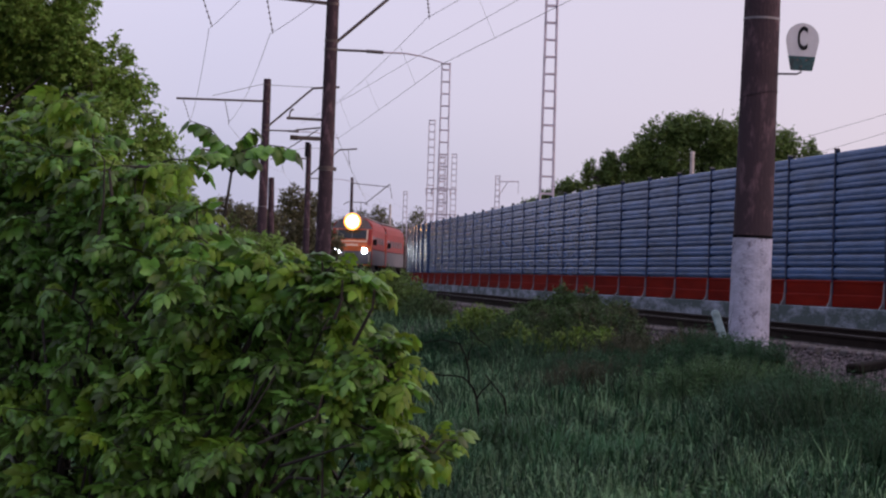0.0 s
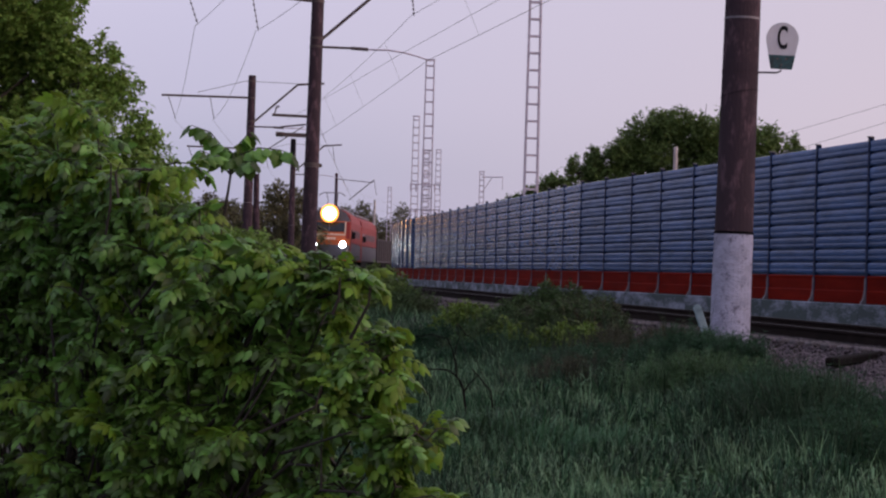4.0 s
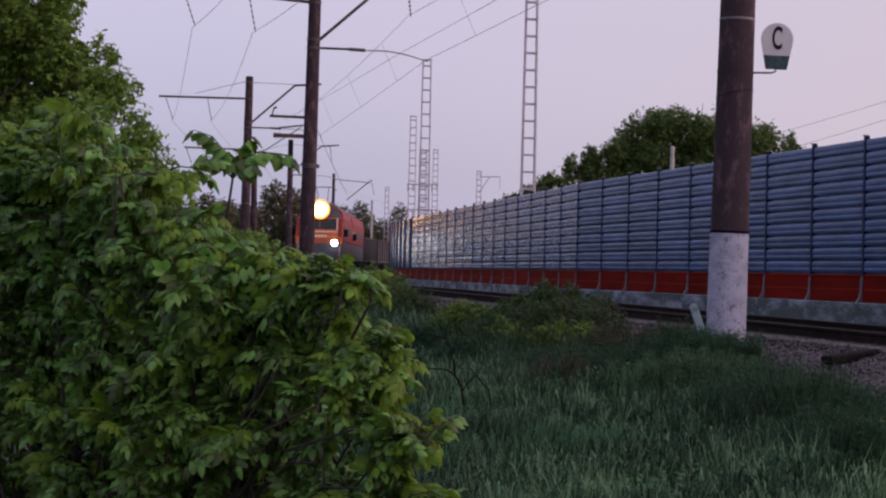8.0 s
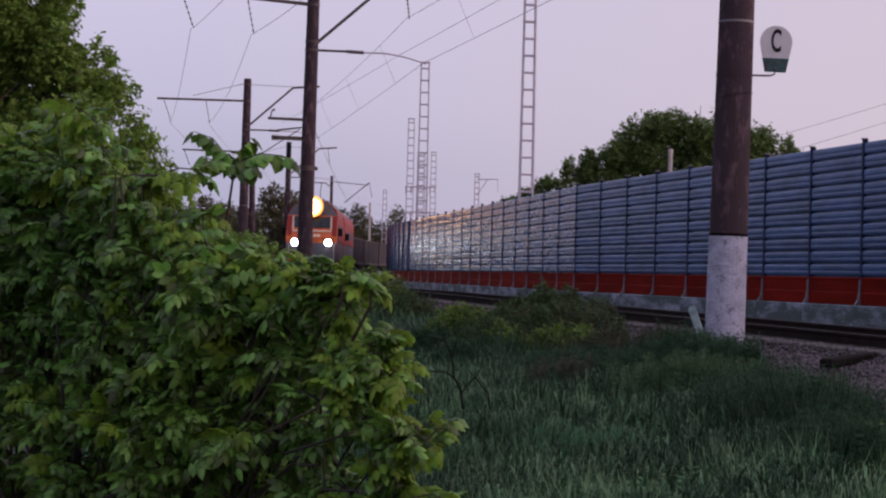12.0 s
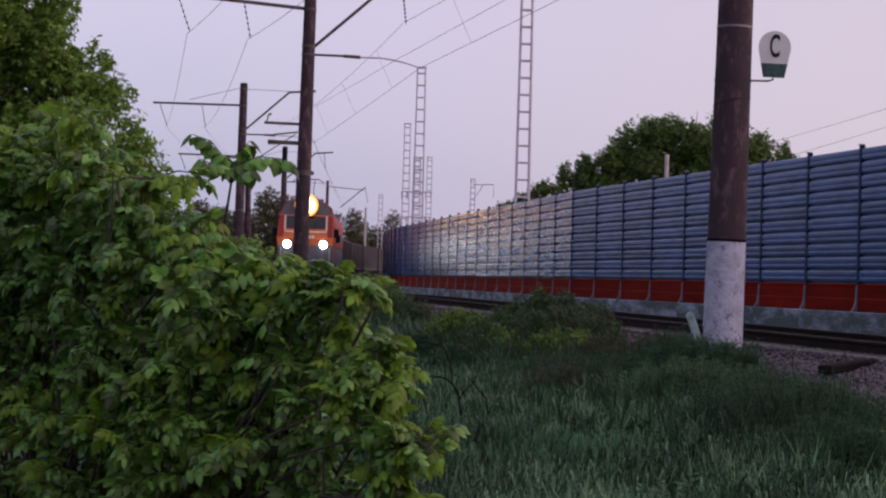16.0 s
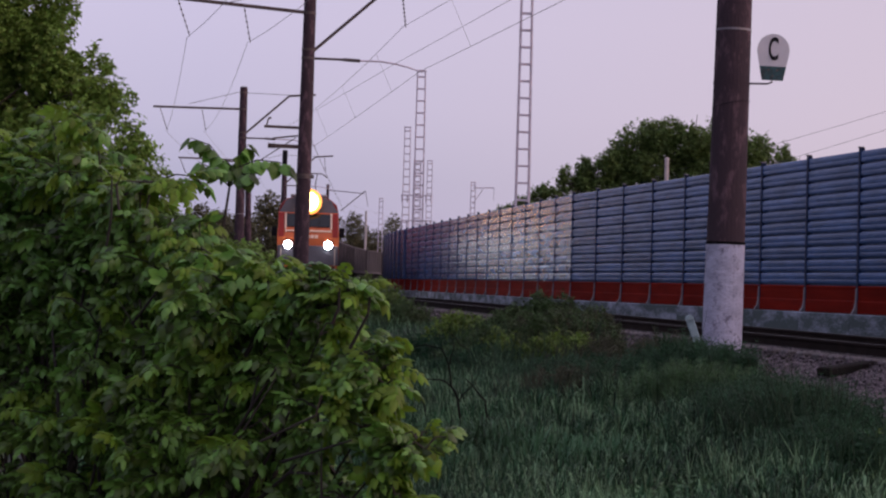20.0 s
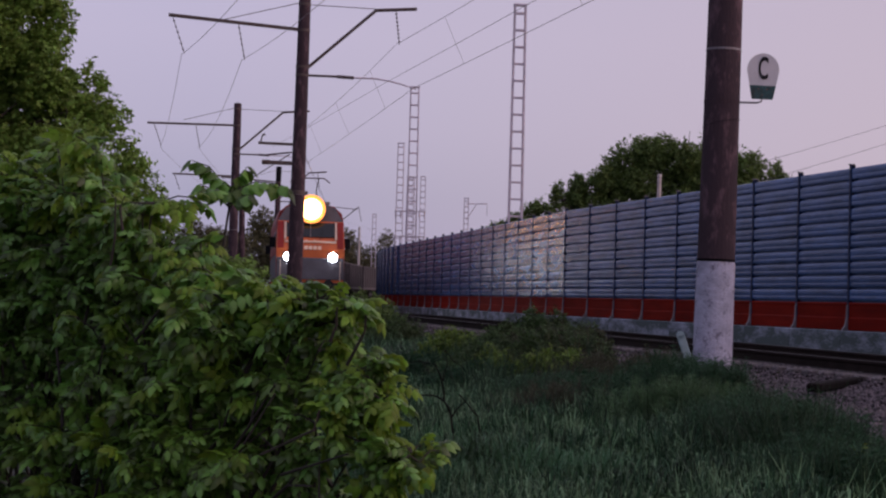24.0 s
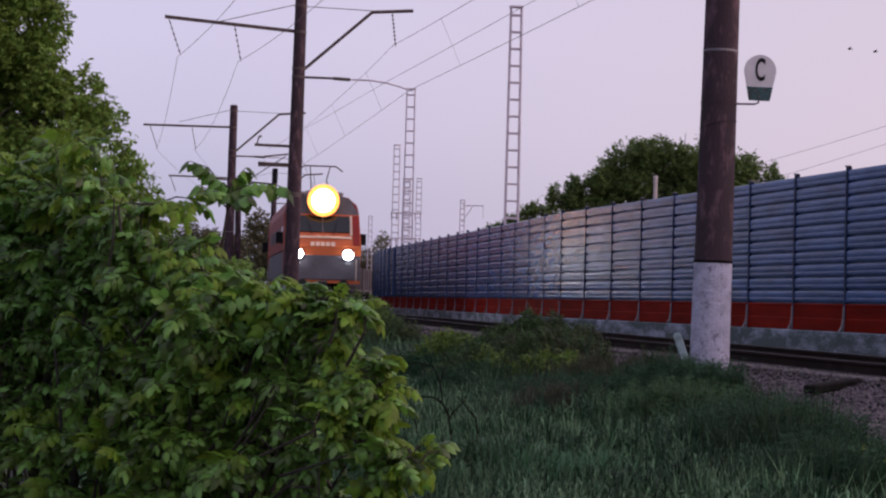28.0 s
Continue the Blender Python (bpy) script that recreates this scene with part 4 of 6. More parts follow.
def loco_section(lit):
    """One section of the electric locomotive; it faces -y, wheels on z = 0, centre at the origin."""
    label = "red and grey electric locomotive section with lit headlamps, on the rails" if lit else "red and grey trailing locomotive section behind the lead section"
    root = empty("electric_locomotive", pose(0, 0, 0), label, "locomotive", "train")
    hl = 8.4
    bm = bmesh.new()
    shell(bm, [(-hl + 1.15, 1.64, 5.04, 4.10), (-hl + 1.9, 1.66, 5.08, 4.15), (hl - 0.3, 1.66, 5.08, 4.15), (hl, 1.58, 4.9, 4.05)], 2.55)
    part("upper_body", bm, M_LRED, root, "red upper body")
    bm = bmesh.new()
    shell(bm, [(-hl + 1.15, 1.64, 2.545, 2.5), (hl, 1.64, 2.545, 2.5)], 1.25)
    part("lower_body", bm, M_LGREY, root, "grey lower body")
    bm = bmesh.new()
    box(bm, (0, 0.6, 5.12), (2.0, 2 * hl - 3.2, 0.16), bevel=0.05)
    part("roof", bm, M_LROOF, root)
    # sloping front with the windscreen
    bm = bmesh.new()
    F = [(-1.62, -hl, 1.15), (1.62, -hl, 1.15), (1.66, -hl, 2.75), (1.60, -hl + 0.84, 4.15), (1.22, -hl + 0.98, 4.80), (0.55, -hl + 1.05, 5.10), (-0.55, -hl + 1.05, 5.10), (-1.22, -hl + 0.98, 4.80), (-1.60, -hl + 0.84, 4.15), (-1.66, -hl, 2.75)]
    fr = [bm.verts.new(p) for p in F]
    bk = [bm.verts.new((p[0] * 1.005, -hl + 1.16, min(p[2], 5.04))) for p in F]
    bm.faces.new((fr[0], fr[1], fr[2], fr[9]))
    bm.faces.new((fr[9], fr[2], fr[3], fr[8]))
    bm.faces.new((fr[8], fr[3], fr[4], fr[5], fr[6], fr[7]))
    for i in range(10):
        j = (i + 1) % 10
        bm.faces.new((fr[i], bk[i], bk[j], fr[j]))
    bm.faces.new(bk[::-1])
    bmesh.ops.recalc_face_normals(bm, faces=bm.faces)
    me = mesh_of(bm, "cab_front")
    me.materials.append(M_LORANGE)
    me.materials.append(M_LGREY)
    me.materials.append(M_LRED)
    for p in me.polygons:
        if p.center.z > 4.2:
            p.material_index = 1
        elif abs(p.center.x) > 1.5:
            p.material_index = 2
    cab = part("cab_front", me, M_LORANGE, root, "bright orange-red cab front")
    slope = Vector((0, 0.75, 1.25)).normalized()
    tilt = math.degrees(math.atan2(0.75, 1.25))
    def on_slope(x, k, out):
        return pose(x, -hl + 0.75 * k - out * 0.86, 2.75 + 1.25 * k + out * 0.5, -tilt)
    bm = bmesh.new()
    box(bm, (0, 0, 0), (2.36, 0.05, 0.86), on_slope(0, 0.76, 0.02), bevel=0.02)
    part("windscreen", bm, M_GLASS, cab)
    bm = bmesh.new()
    box(bm, (0, 0, 0), (0.05, 0.06, 0.86), on_slope(0, 0.76, 0.03))
    part("windscreen_pillar", bm, M_LGREY, cab)
    for sx in (-1, 1):
        bm = bmesh.new()
        box(bm, (0, 0, 0), (0.10, 0.06, 1.02), on_slope(sx * 1.23, 0.72, 0.03), bevel=0.015)
        part("pale_edge", bm, M_PALE, cab)
        bm = bmesh.new()
        box(bm, (0, 0, 0), (0.30, 0.05, 1.52), on_slope(sx * 1.45, 0.56, 0.012), bevel=0.015)
        part("corner_panel", bm, M_LRED, cab, "red corner panel")
        bm = bmesh.new()
        box(bm, (0, 0, 0), (0.10, 0.07, 0.12), on_slope(sx * 0.2, 0.30, 0.04))
        part("pale_edge", bm, M_PALE, cab)
        bm = bmesh.new()
        box(bm, (sx * 0.55, 0, 0), (0.03, 0.03, 0.62), on_slope(0, 0.66, 0.06) @ pose(0, 0, 0, 0, sx * 14))
        part("wiper", bm, M_BLACK, cab)
    bm = bmesh.new()
    box(bm, (0, 0, 0), (2.50, 0.06, 0.11), on_slope(0, 0.29, 0.03), bevel=0.015)
    part("pale_rail", bm, M_PALE, cab)
    bm = bmesh.new()
    for x, w in ((-0.44, 0.17), (-0.22, 0.17), (0.0, 0.18), (0.22, 0.17), (0.44, 0.17)):
        box(bm, (x, 0, 0), (w, 0.03, 0.20), on_slope(0, 0.06, 0.012))
    part("emblem", bm, M_PALE, cab, "pale emblem of plain slanted shapes")
    bm = bmesh.new()
    box(bm, (0, -hl - 0.02, 1.82), (3.26, 0.06, 1.06), bevel=0.03)
    part("front_band", bm, M_LGREY, cab, "grey lower front band")
    # searchlight and lamps
    bm = bmesh.new()
    box(bm, (0, -hl + 0.95, 4.72), (1.4, 0.75, 0.6), bevel=0.1)
    pod = part("searchlight_housing", bm, M_LGREY, root)
    bm = bmesh.new()
    lathe_y(bm, (0, -hl + 0.56, 4.73), [(0.61, 0.05), (0.61, -0.06), (0.55, -0.07), (0.53, 0.0)], 24)
    part("rim", bm, M_BUFF, pod)
    if lit:
        # added glowing ring in place of the bloom round the lamp
        bm = bmesh.new()
        lathe_y(bm, (0, -hl + 0.50, 4.73), [(0.61, 0.01), (0.70, -0.05), (0.68, -0.06), (0.535, 0.0)], 28)
        part("reflector", bm, M_HALO, pod, "glowing orange ring imitating the searchlight's halo")
    # lens made wider than true size, to stand for the bloom's core
    bm = bmesh.new()
    lathe_y(bm, (0, -hl + 0.55, 4.73), [(0.53, 0.0), (0.52, -0.06), (0.30, -0.10), (0.05, -0.115)], 24)
    part("lens", bm, M_SPOT if lit else M_GLASS, pod, "glowing warm searchlight lens" if lit else "dark lens")
    for sx in (-1, 1):
        bm = bmesh.new()
        box(bm, (sx * 1.08, -hl - 0.05, 2.38), (0.52, 0.16, 0.48), bevel=0.06)
        lp = part("lamp_housing", bm, M_LGREY, root)
        bm = bmesh.new()
        lathe_y(bm, (sx * 1.08, -hl - 0.13, 2.38), [(0.21, 0.0), (0.20, -0.03), (0.06, -0.05)], 18)
        part("lens", bm, M_LAMP if lit else M_GLASS, lp, "glowing white lamp lens" if lit else "dark lens")
        bm = bmesh.new()
        box(bm, (sx * 1.665, -hl + 2.0, 3.2), (0.02, 0.9, 0.8), bevel=0.0)
        part("cab_window", bm, M_GLASS, root)
        bm = bmesh.new()
        box(bm, (sx * 1.83, -hl + 1.3, 3.1), (0.28, 0.06, 0.5), bevel=0.02)
        part("mirror", bm, M_BLACK, root)
        for k in range(5):
            bm = bmesh.new()
            box(bm, (sx * 1.665, -3.6 + k * 2.2, 3.3), (0.03, 1.3, 0.55), bevel=0.0)
            for q in range(5):
                box(bm, (sx * 1.68, -3.6 + k * 2.2, 3.08 + 0.11 * q), (0.03, 1.2, 0.03))
            part("side_grille", bm, M_LGREY, root)
        bm = bmesh.new()
        tube(bm, (sx * 0.88, -hl + 0.1, 1.06), (sx * 0.88, -hl - 0.55, 1.06), 0.11, n=12)
        tube(bm, (sx * 0.88, -hl - 0.55, 1.06), (sx * 0.88, -hl - 0.62, 1.06), 0.24, n=16)
        part("buffer", bm, M_BUFF, root)
        bm = bmesh.new()
        tube(bm, (sx * 1.45, -hl - 0.10, 1.25), (sx * 1.45, -hl - 0.10, 2.2), 0.02, n=6)
        part("handrail", bm, M_PALE, root)
    bm = bmesh.new()
    box(bm, (0, -hl - 0.3, 1.06), (0.4, 0.7, 0.4), bevel=0.06)
    part("coupler", bm, M_BUFF, root)
    bm = bmesh.new()
    box(bm, (0, -hl - 0.05, 0.55), (2.6, 0.10, 0.62), pose(0, 0, 0), bevel=0.03)
    part("plough", bm, M_BUFF, root)
    bm = bmesh.new()
    box(bm, (0, 0, 1.0), (2.4, 5.0, 0.5), bevel=0.05)
    part("underframe_boxes", bm, M_BUFF, root)
    # roof gear and pantograph
    for k in range(5):
        bm = bmesh.new()
        insulator_string(bm, (0.5 * (-1) ** k, -2 + k * 1.7, 5.18), (0.5 * (-1) ** k, -2 + k * 1.7, 5.5), 4, 0.08)
        part("roof_insulator", bm, M_INS, root)
    up = 6.4 if lit else 5.5
    bm = bmesh.new()
    y0 = -hl + 3.4
    box(bm, (0, y0, 5.24), (1.2, 1.3, 0.06))
    for sx in (-1, 1):
        tube(bm, (sx * 0.4, y0 - 0.5, 5.25), (sx * 0.35, y0 + 0.7, (5.25 + up) / 2), 0.03, n=6)
        tube(bm, (sx * 0.35, y0 + 0.7, (5.25 + up) / 2), (sx * 0.45, y0 - 0.2, up), 0.025, n=6)
    path_tube(bm, [(-1.0, y0 - 0.2, up - 0.22), (-0.7, y0 - 0.2, up), (0.7, y0 - 0.2, up), (1.0, y0 - 0.2, up - 0.22)], 0.035, 0.035, 6)
    part("pantograph", bm, M_STEEL, root)
    bogie(root, -4.6, 2, 3.0)
    bogie(root, 4.6, 2, 3.0)
    return root


def gondola():
    root = empty("gondola_wagon", pose(0, 0, 0), "dark grey-brown open gondola wagon with ribbed sides", "wagon", "train")
    hl = 6.4
    for sx in (-1, 1):
        bm = bmesh.new()
        box(bm, (sx * 1.52, 0, 2.35), (0.06, 2 * hl, 1.95))
        part("side_wall", bm, M_WAGON, root)
        bm = bmesh.new()
        box(bm, (sx * 1.55, 0, 3.38), (0.12, 2 * hl, 0.1))
        part("top_rail", bm, M_WAGON, root)
        bm = bmesh.new()
        box(bm, (sx * 1.55, 0, 1.30), (0.14, 2 * hl, 0.14))
        part("bottom_rail", bm, M_WAGON, root)
        bm = bmesh.new()
        box(bm, (0, sx * (hl - 0.03), 2.35), (2.98, 0.06, 1.95))
        part("end_wall", bm, M_WAGON, root)
    bm = bmesh.new()
    box(bm, (0, 0, 1.33), (2.9, 2 * hl - 0.2, 0.10))
    part("floor_plate", bm, M_WAGON, root)
    for sx in (-1, 1):
        for k in range(8):
            bm = bmesh.new()
            box(bm, (sx * 1.59, -hl + 0.1 + k * (2 * hl - 0.2) / 7, 2.35), (0.10, 0.16, 1.9), bevel=0.02)
            part("side_rib", bm, M_WAGON, root)
    bm = bmesh.new()
    box(bm, (0, 0, 1.1), (0.5, 2 * hl + 0.9, 0.35), bevel=0.03)
    part("centre_sill", bm, M_BUFF, root)
    bogie(root, -4.3, 2, 1.85)
    bogie(root, 4.3, 2, 1.85)
    return root


lead = loco_section(True)
trail = loco_section(False)
wagons = [gondola()]
for k in range(5):
    wagons.append(copy_thing(wagons[0], pose(0, 0, 0)))
TRAIN = [(lead, 8.4), (trail, 25.9)] + [(w, 41.8 + 13.9 * k) for k, w in enumerate(wagons)]


def motions():
    """The train rolls slowly towards the viewer along the curve."""
    def nose(t):
        return s_of(160.3 - 2.69 * t)
    for ob, back in TRAIN:
        rows = []
        for k in range(15):
            t = 2.0 * k
            s = nose(t) + back
            x0, y0, _ = track_at(s - 4.5)
            x1, y1, _ = track_at(s + 4.5)
            rows.append((t, Matrix.Translation(((x0 + x1) / 2, (y0 + y1) / 2, RAIL_Z + rise((y0 + y1) / 2))) @ Matrix.Rotation(-math.atan2(x1 - x0, y1 - y0), 4, "Z")))
        walk(ob, rows)
    for ob, x, z in birds:
        walk(ob, [(t, pose(x + 8.8 * (28.0 - t), 120.0, z + 0.10 * (28.0 - t))) for t in (0.0, 14.0, 28.0)])
    wheels = [o for ob, _ in TRAIN for o in ob.children_recursive if o.name.startswith("wheelset")]
    for w in wheels:
        p = w.location.copy()
        walk(w, [(0.25 * k, Matrix.Translation(p) @ Matrix.Rotation(2.70 * 0.25 * k / 0.6, 4, "X")) for k in range(113)])


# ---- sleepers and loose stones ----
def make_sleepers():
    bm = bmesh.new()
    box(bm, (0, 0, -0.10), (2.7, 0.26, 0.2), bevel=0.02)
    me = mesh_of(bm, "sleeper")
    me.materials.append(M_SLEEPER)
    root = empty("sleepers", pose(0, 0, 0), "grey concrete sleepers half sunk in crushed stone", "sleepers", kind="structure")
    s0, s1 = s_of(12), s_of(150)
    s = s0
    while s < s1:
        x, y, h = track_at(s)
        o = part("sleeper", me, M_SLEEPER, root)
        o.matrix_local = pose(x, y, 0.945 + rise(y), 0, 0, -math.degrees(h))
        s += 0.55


def make_stones():
    rng = np.random.default_rng(4)
    n = 95000
    y = 13 + 40 * rng.random(n) ** 1.8
    d = np.where(rng.random(n) < 0.78, 1.0 + 4.6 * rng.random(n) ** 1.5, rng.uniform(-2.9, 1.0, n))
    ok = (d < np.interp(y, [13, 19, 24, 30], [5.6, 5.2, 4.7, 4.3])) & ((d > 1.0) | (d < -1.2) | (rng.random(n) < 0.4))
    y, d = y[ok], d[ok]
    n = len(y)
    x = track_x(y) - d
    bed = np.interp(d, [-3.0, -2.6, -1.75, 0.9, 1.2, 1.75, 2.5, 3.3], [0.60, 0.74, 0.86, 0.90, 0.87, 0.81, 0.75, 0.62]) + rise(y)
    z = np.maximum(bed, ground_z(x, y)) + 0.005
    # stones packed between the sleeper ends
    s = rng.uniform(s_of(17), s_of(60), 16000)
    s = s[np.abs((s - s_of(12) + 0.275) % 0.55 - 0.275) > 0.12]
    cy, cd = np.interp(s, TL, TY), rng.uniform(-0.6, 1.7, len(s))
    x, y = np.concatenate([x, track_x(cy) - cd * 1.02]), np.concatenate([y, cy])
    z = np.concatenate([z, 0.927 + rise(cy) - np.clip(cd - 1.3, 0, 1) * 0.2 + rng.uniform(-0.012, 0.010, len(s))])
    n = len(y)
    g = [(0, 0, 0.5), (0.55, 0.1, 0.1), (0.1, 0.6, -0.05), (-0.6, 0.1, 0.1), (-0.1, -0.55, 0.05), (0.1, 0.05, -0.5)]
    f = [(0, 1, 2), (0, 2, 3), (0, 3, 4), (0, 4, 1), (5, 2, 1), (5, 3, 2), (5, 4, 3), (5, 1, 4)]
    o = scatter("crushed_stone", g, f, poses(turns(rng, n, 0.8), np.stack([x, y, z], 1), rng.uniform(0.022, 0.062, n) * (1 + 0.5 * (rng.random(n) < 0.06))), M_STONE, smooth=False)
    tagged(o, "loose grey-brown crushed stones of the track bed", "stones", kind="stuff")


make_sleepers()
make_stones()
# a dark bar on the ballast shoulder, standing in for the slope's shadow
bm = bmesh.new()
box(bm, (0, 0, 0), (2.1, 0.18, 0.10), bevel=0.02)
timber = part("old_timber", bm, M_SLOPE_SHADE)
timber.matrix_world = pose(4.97, 23.8, 0.70, 0, -1, 62)
tagged(timber, "dark bar on the crushed stone standing in for the slope's shadow", "timber")

# ---- vegetation ----
def limbs(bm, base, tips, r0, rng, wob=0.12):
    for tip in tips:
        a, b = Vector(base), Vector(tip)
        mid = [a.lerp(b, k) + Vector(rng.normal(0, wob * (b - a).length * 0.25, 3)) * (1 if 0 < k < 1 else 0) for k in (0, 0.3, 0.6, 1)]
        path_tube(bm, mid, r0, r0 * 0.3, 6)


def crown_points(rng, lobes, per, shell_k=0.75):
    """Leaf places scattered through lobes (x, y, z, rx, ry, rz), denser to the outside, with gaps."""
    out = []
    for x, y, z, rx, ry, rz in lobes:
        n = int(per * rx * rz)
        p = rng.normal(size=(n * 2, 3))
        p /= np.linalg.norm(p, axis=1)[:, None]
        keep = np.sin(p[:, 0] * 5 + x * 3) + np.sin(p[:, 2] * 6 + z * 2) + np.sin(p[:, 1] * 5) > -1.1
        p = p[keep][:n]
        r = shell_k + (1.08 - shell_k) * rng.random(len(p)) ** 0.6
        r += rng.normal(0, 0.06, len(p))
        out.append(p * r[:, None] * (rx, ry, rz) + (x, y, z))
    return np.concatenate(out)


def make_tree(name, base, lobes, per, size, mat, seed, label, trunk=0.16, template=SPRAY):
    rng = np.random.default_rng(seed)
    root = empty(name, pose(*base), label, "tree")
    bm = bmesh.new()
    top = max(l[2] for l in lobes)
    limbs(bm, (0, 0, -0.2), [(0, 0, top * 0.55)], trunk, rng, 0.05)
    part("trunk", bm, M_BARK, root)
    for l in lobes:
        bm = bmesh.new()
        limbs(bm, (0, 0, top * 0.3), [(l[0], l[1], l[2])], trunk * 0.45, rng)
        for k in range(4):
            t = Vector(rng.normal(0, 1, 3))
            t.normalize()
            limbs(bm, l[:3], [(l[0] + t.x * l[3] * 0.9, l[1] + t.y * l[4] * 0.9, l[2] + abs(t.z) * l[5] * 0.9)], trunk * 0.16, rng)
        part("limb", bm, M_BARK, root)
    clumps = []
    for l in lobes:
        for k in range(9):
            t = Vector(rng.normal(0, 1, 3)).normalized()
            q = rng.uniform(0.28, 0.5)
            clumps.append((l[0] + t.x * l[3] * 0.72, l[1] + t.y * l[4] * 0.72, l[2] + t.z * l[5] * 0.72, l[3] * q, l[4] * q, l[5] * q * 0.85))
    p = crown_points(rng, clumps, per * 0.9, 0.45)
    o = scatter("crown", *template, poses(turns(rng, len(p), 0.7), p, rng.uniform(0.7, 1.4, len(p)) * size), mat, root)
    o["kind"] = "stuff"
    return root


# the tall tree on the left verge
VERGE_LOW = [(3.5, -0.3, 3.8, 2.0, 2.2, 1.8), (2.2, -0.9, 2.4, 2.8, 2.0, 1.9), (4.9, -0.3, 2.5, 1.9, 1.9, 1.5), (6.4, 0, 1.7, 1.6, 1.6, 1.1), (-0.5, -1.0, 2.6, 3.2, 2.2, 2.2), (-3.0, -0.6, 3.2, 2.8, 2.2, 2.6), (4.2, 0, 3.9, 1.4, 1.5, 1.5)]
VERGE_MIDDLE = [(1.6, -0.5, 5.0, 2.9, 2.6, 2.4), (2.7, 0, 5.3, 1.5, 1.5, 1.3), (-3, 0.5, 6, 2.6, 2.4, 3), (-3.6, 0.2, 5.0, 2.2, 2.0, 2.4), (2.4, 0, 6.5, 1.3, 1.3, 1.3), (3.5, 0, 5.3, 1.4, 1.4, 1.4), (3.05, 0, 6.5, 1.25, 1.2, 1.2)]
VERGE_TOP = [(0, 0, 7.6, 3.3, 3, 3.2), (-1.6, 0.3, 10.2, 2.6, 2.4, 2.2), (0.6, 0.4, 9.2, 2.3, 2.2, 2.2), (1.6, -0.5, 7.2, 1.5, 1.5, 1.5), (-4.2, 0.2, 8.2, 2.2, 2.0, 2.6), (2.3, 0, 7.6, 1.2, 1.2, 1.2), (2.4, 0, 8.6, 1.2, 1.2, 1.3), (1.5, 0, 9.7, 1.7, 1.6, 1.5), (-1.0, 0, 8.6, 2.4, 2.2, 2.2)]
make_tree("verge_tree", (-12.0, 45.0, 0), VERGE_LOW + VERGE_MIDDLE + VERGE_TOP,
          520, 1.35, M_LEAF_TREE, 11, "leafy broad-crowned dark green tree on the verge", 0.22)
# the crown behind the barrier
BROAD_SIDE = [(-3.5, 0, 7.4, 1.4, 1.2, 1.7), (-4.6, 0.2, 6.9, 1.1, 1.0, 1.3), (-5.3, 0, 7.4, 0.5, 0.6, 1.2), (-6.1, 0, 6.9, 0.6, 0.6, 1.1), (-5.6, 0.3, 6.0, 1.5, 1.2, 1.4), (-6.9, 0, 6.2, 0.9, 0.8, 1.1), (-7.8, 0, 5.8, 0.6, 0.6, 1.1), (-8.7, 0, 5.5, 0.6, 0.6, 0.9), (-9.7, 0, 5.0, 0.6, 0.6, 0.7), (-7.3, 0.2, 5.0, 1.4, 1.0, 1.1), (-9.0, 0.2, 4.6, 1.2, 1.0, 0.8), (-10.6, 0, 4.5, 0.6, 0.6, 0.6)]
BROAD_MIDDLE = [(0.6, 0, 7.6, 3.7, 2.8, 3.4), (-1.2, 0, 7.4, 2.7, 2.2, 3.2), (1.0, 0, 9.2, 2.4, 1.8, 2.3), (-0.6, 0, 9.1, 1.6, 1.4, 1.9), (3.0, 0, 7.9, 2.8, 2.2, 2.8), (4.9, 0, 7.6, 2.0, 1.8, 2.5), (5.6, 0, 8.2, 1.2, 1.2, 1.4), (6.6, 0, 7.5, 1.1, 1.1, 1.6), (7.2, 0, 6.8, 0.8, 0.9, 1.2), (-2.6, 0.4, 6.8, 1.9, 1.8, 2.3), (2.2, -0.8, 5.2, 3.6, 2.4, 2.3), (5.4, -0.3, 5.8, 1.7, 1.5, 1.9)]
make_tree("broad_tree", (13.4, 112, 0.5), BROAD_SIDE + BROAD_MIDDLE,
          520, 1.55, M_LEAF_FAR, 15, "round green tree behind the noise barrier", 0.3)
# the four nearer than y 120 are unseen, added to darken the barrier's reflection
for k, (x, y, s) in enumerate(((-16.5, 152, 1.25), (-13.6, 150, 1.45), (-20.5, 140, 1.3), (-11.5, 250, 1.9), (-6.2, 262, 2.0), (-16.5, 240, 1.7), (-1.5, 280, 1.8), (-24, 130, 1.4), (5.0, 215, 0.75), (-9.0, 256, 1.6), (-13.2, 170, 1.55), (-17, 116, 1.25), (-20, 106, 1.3), (-22.5, 96, 1.5), (-15.2, 129, 1.15), (-25, 86, 1.6), (-14.6, 140, 1.15))):
    make_tree("far_tree", (x, y, 0.2), [(0, 0, 3.4 * s, 1.5 * s, 1.5 * s, 2.0 * s), (1.5 * s, 0, 2.2 * s, 1.5 * s, 1.4 * s, 1.6 * s), (-1.5 * s, 0, 2.4 * s, 1.4 * s, 1.4 * s, 1.8 * s)],
              110 if y > 180 else 160, 2.3, M_LEAF_HAZE if y > 120 else M_LEAF_FAR, 30 + k, "thin far tree along the railway", 0.15)


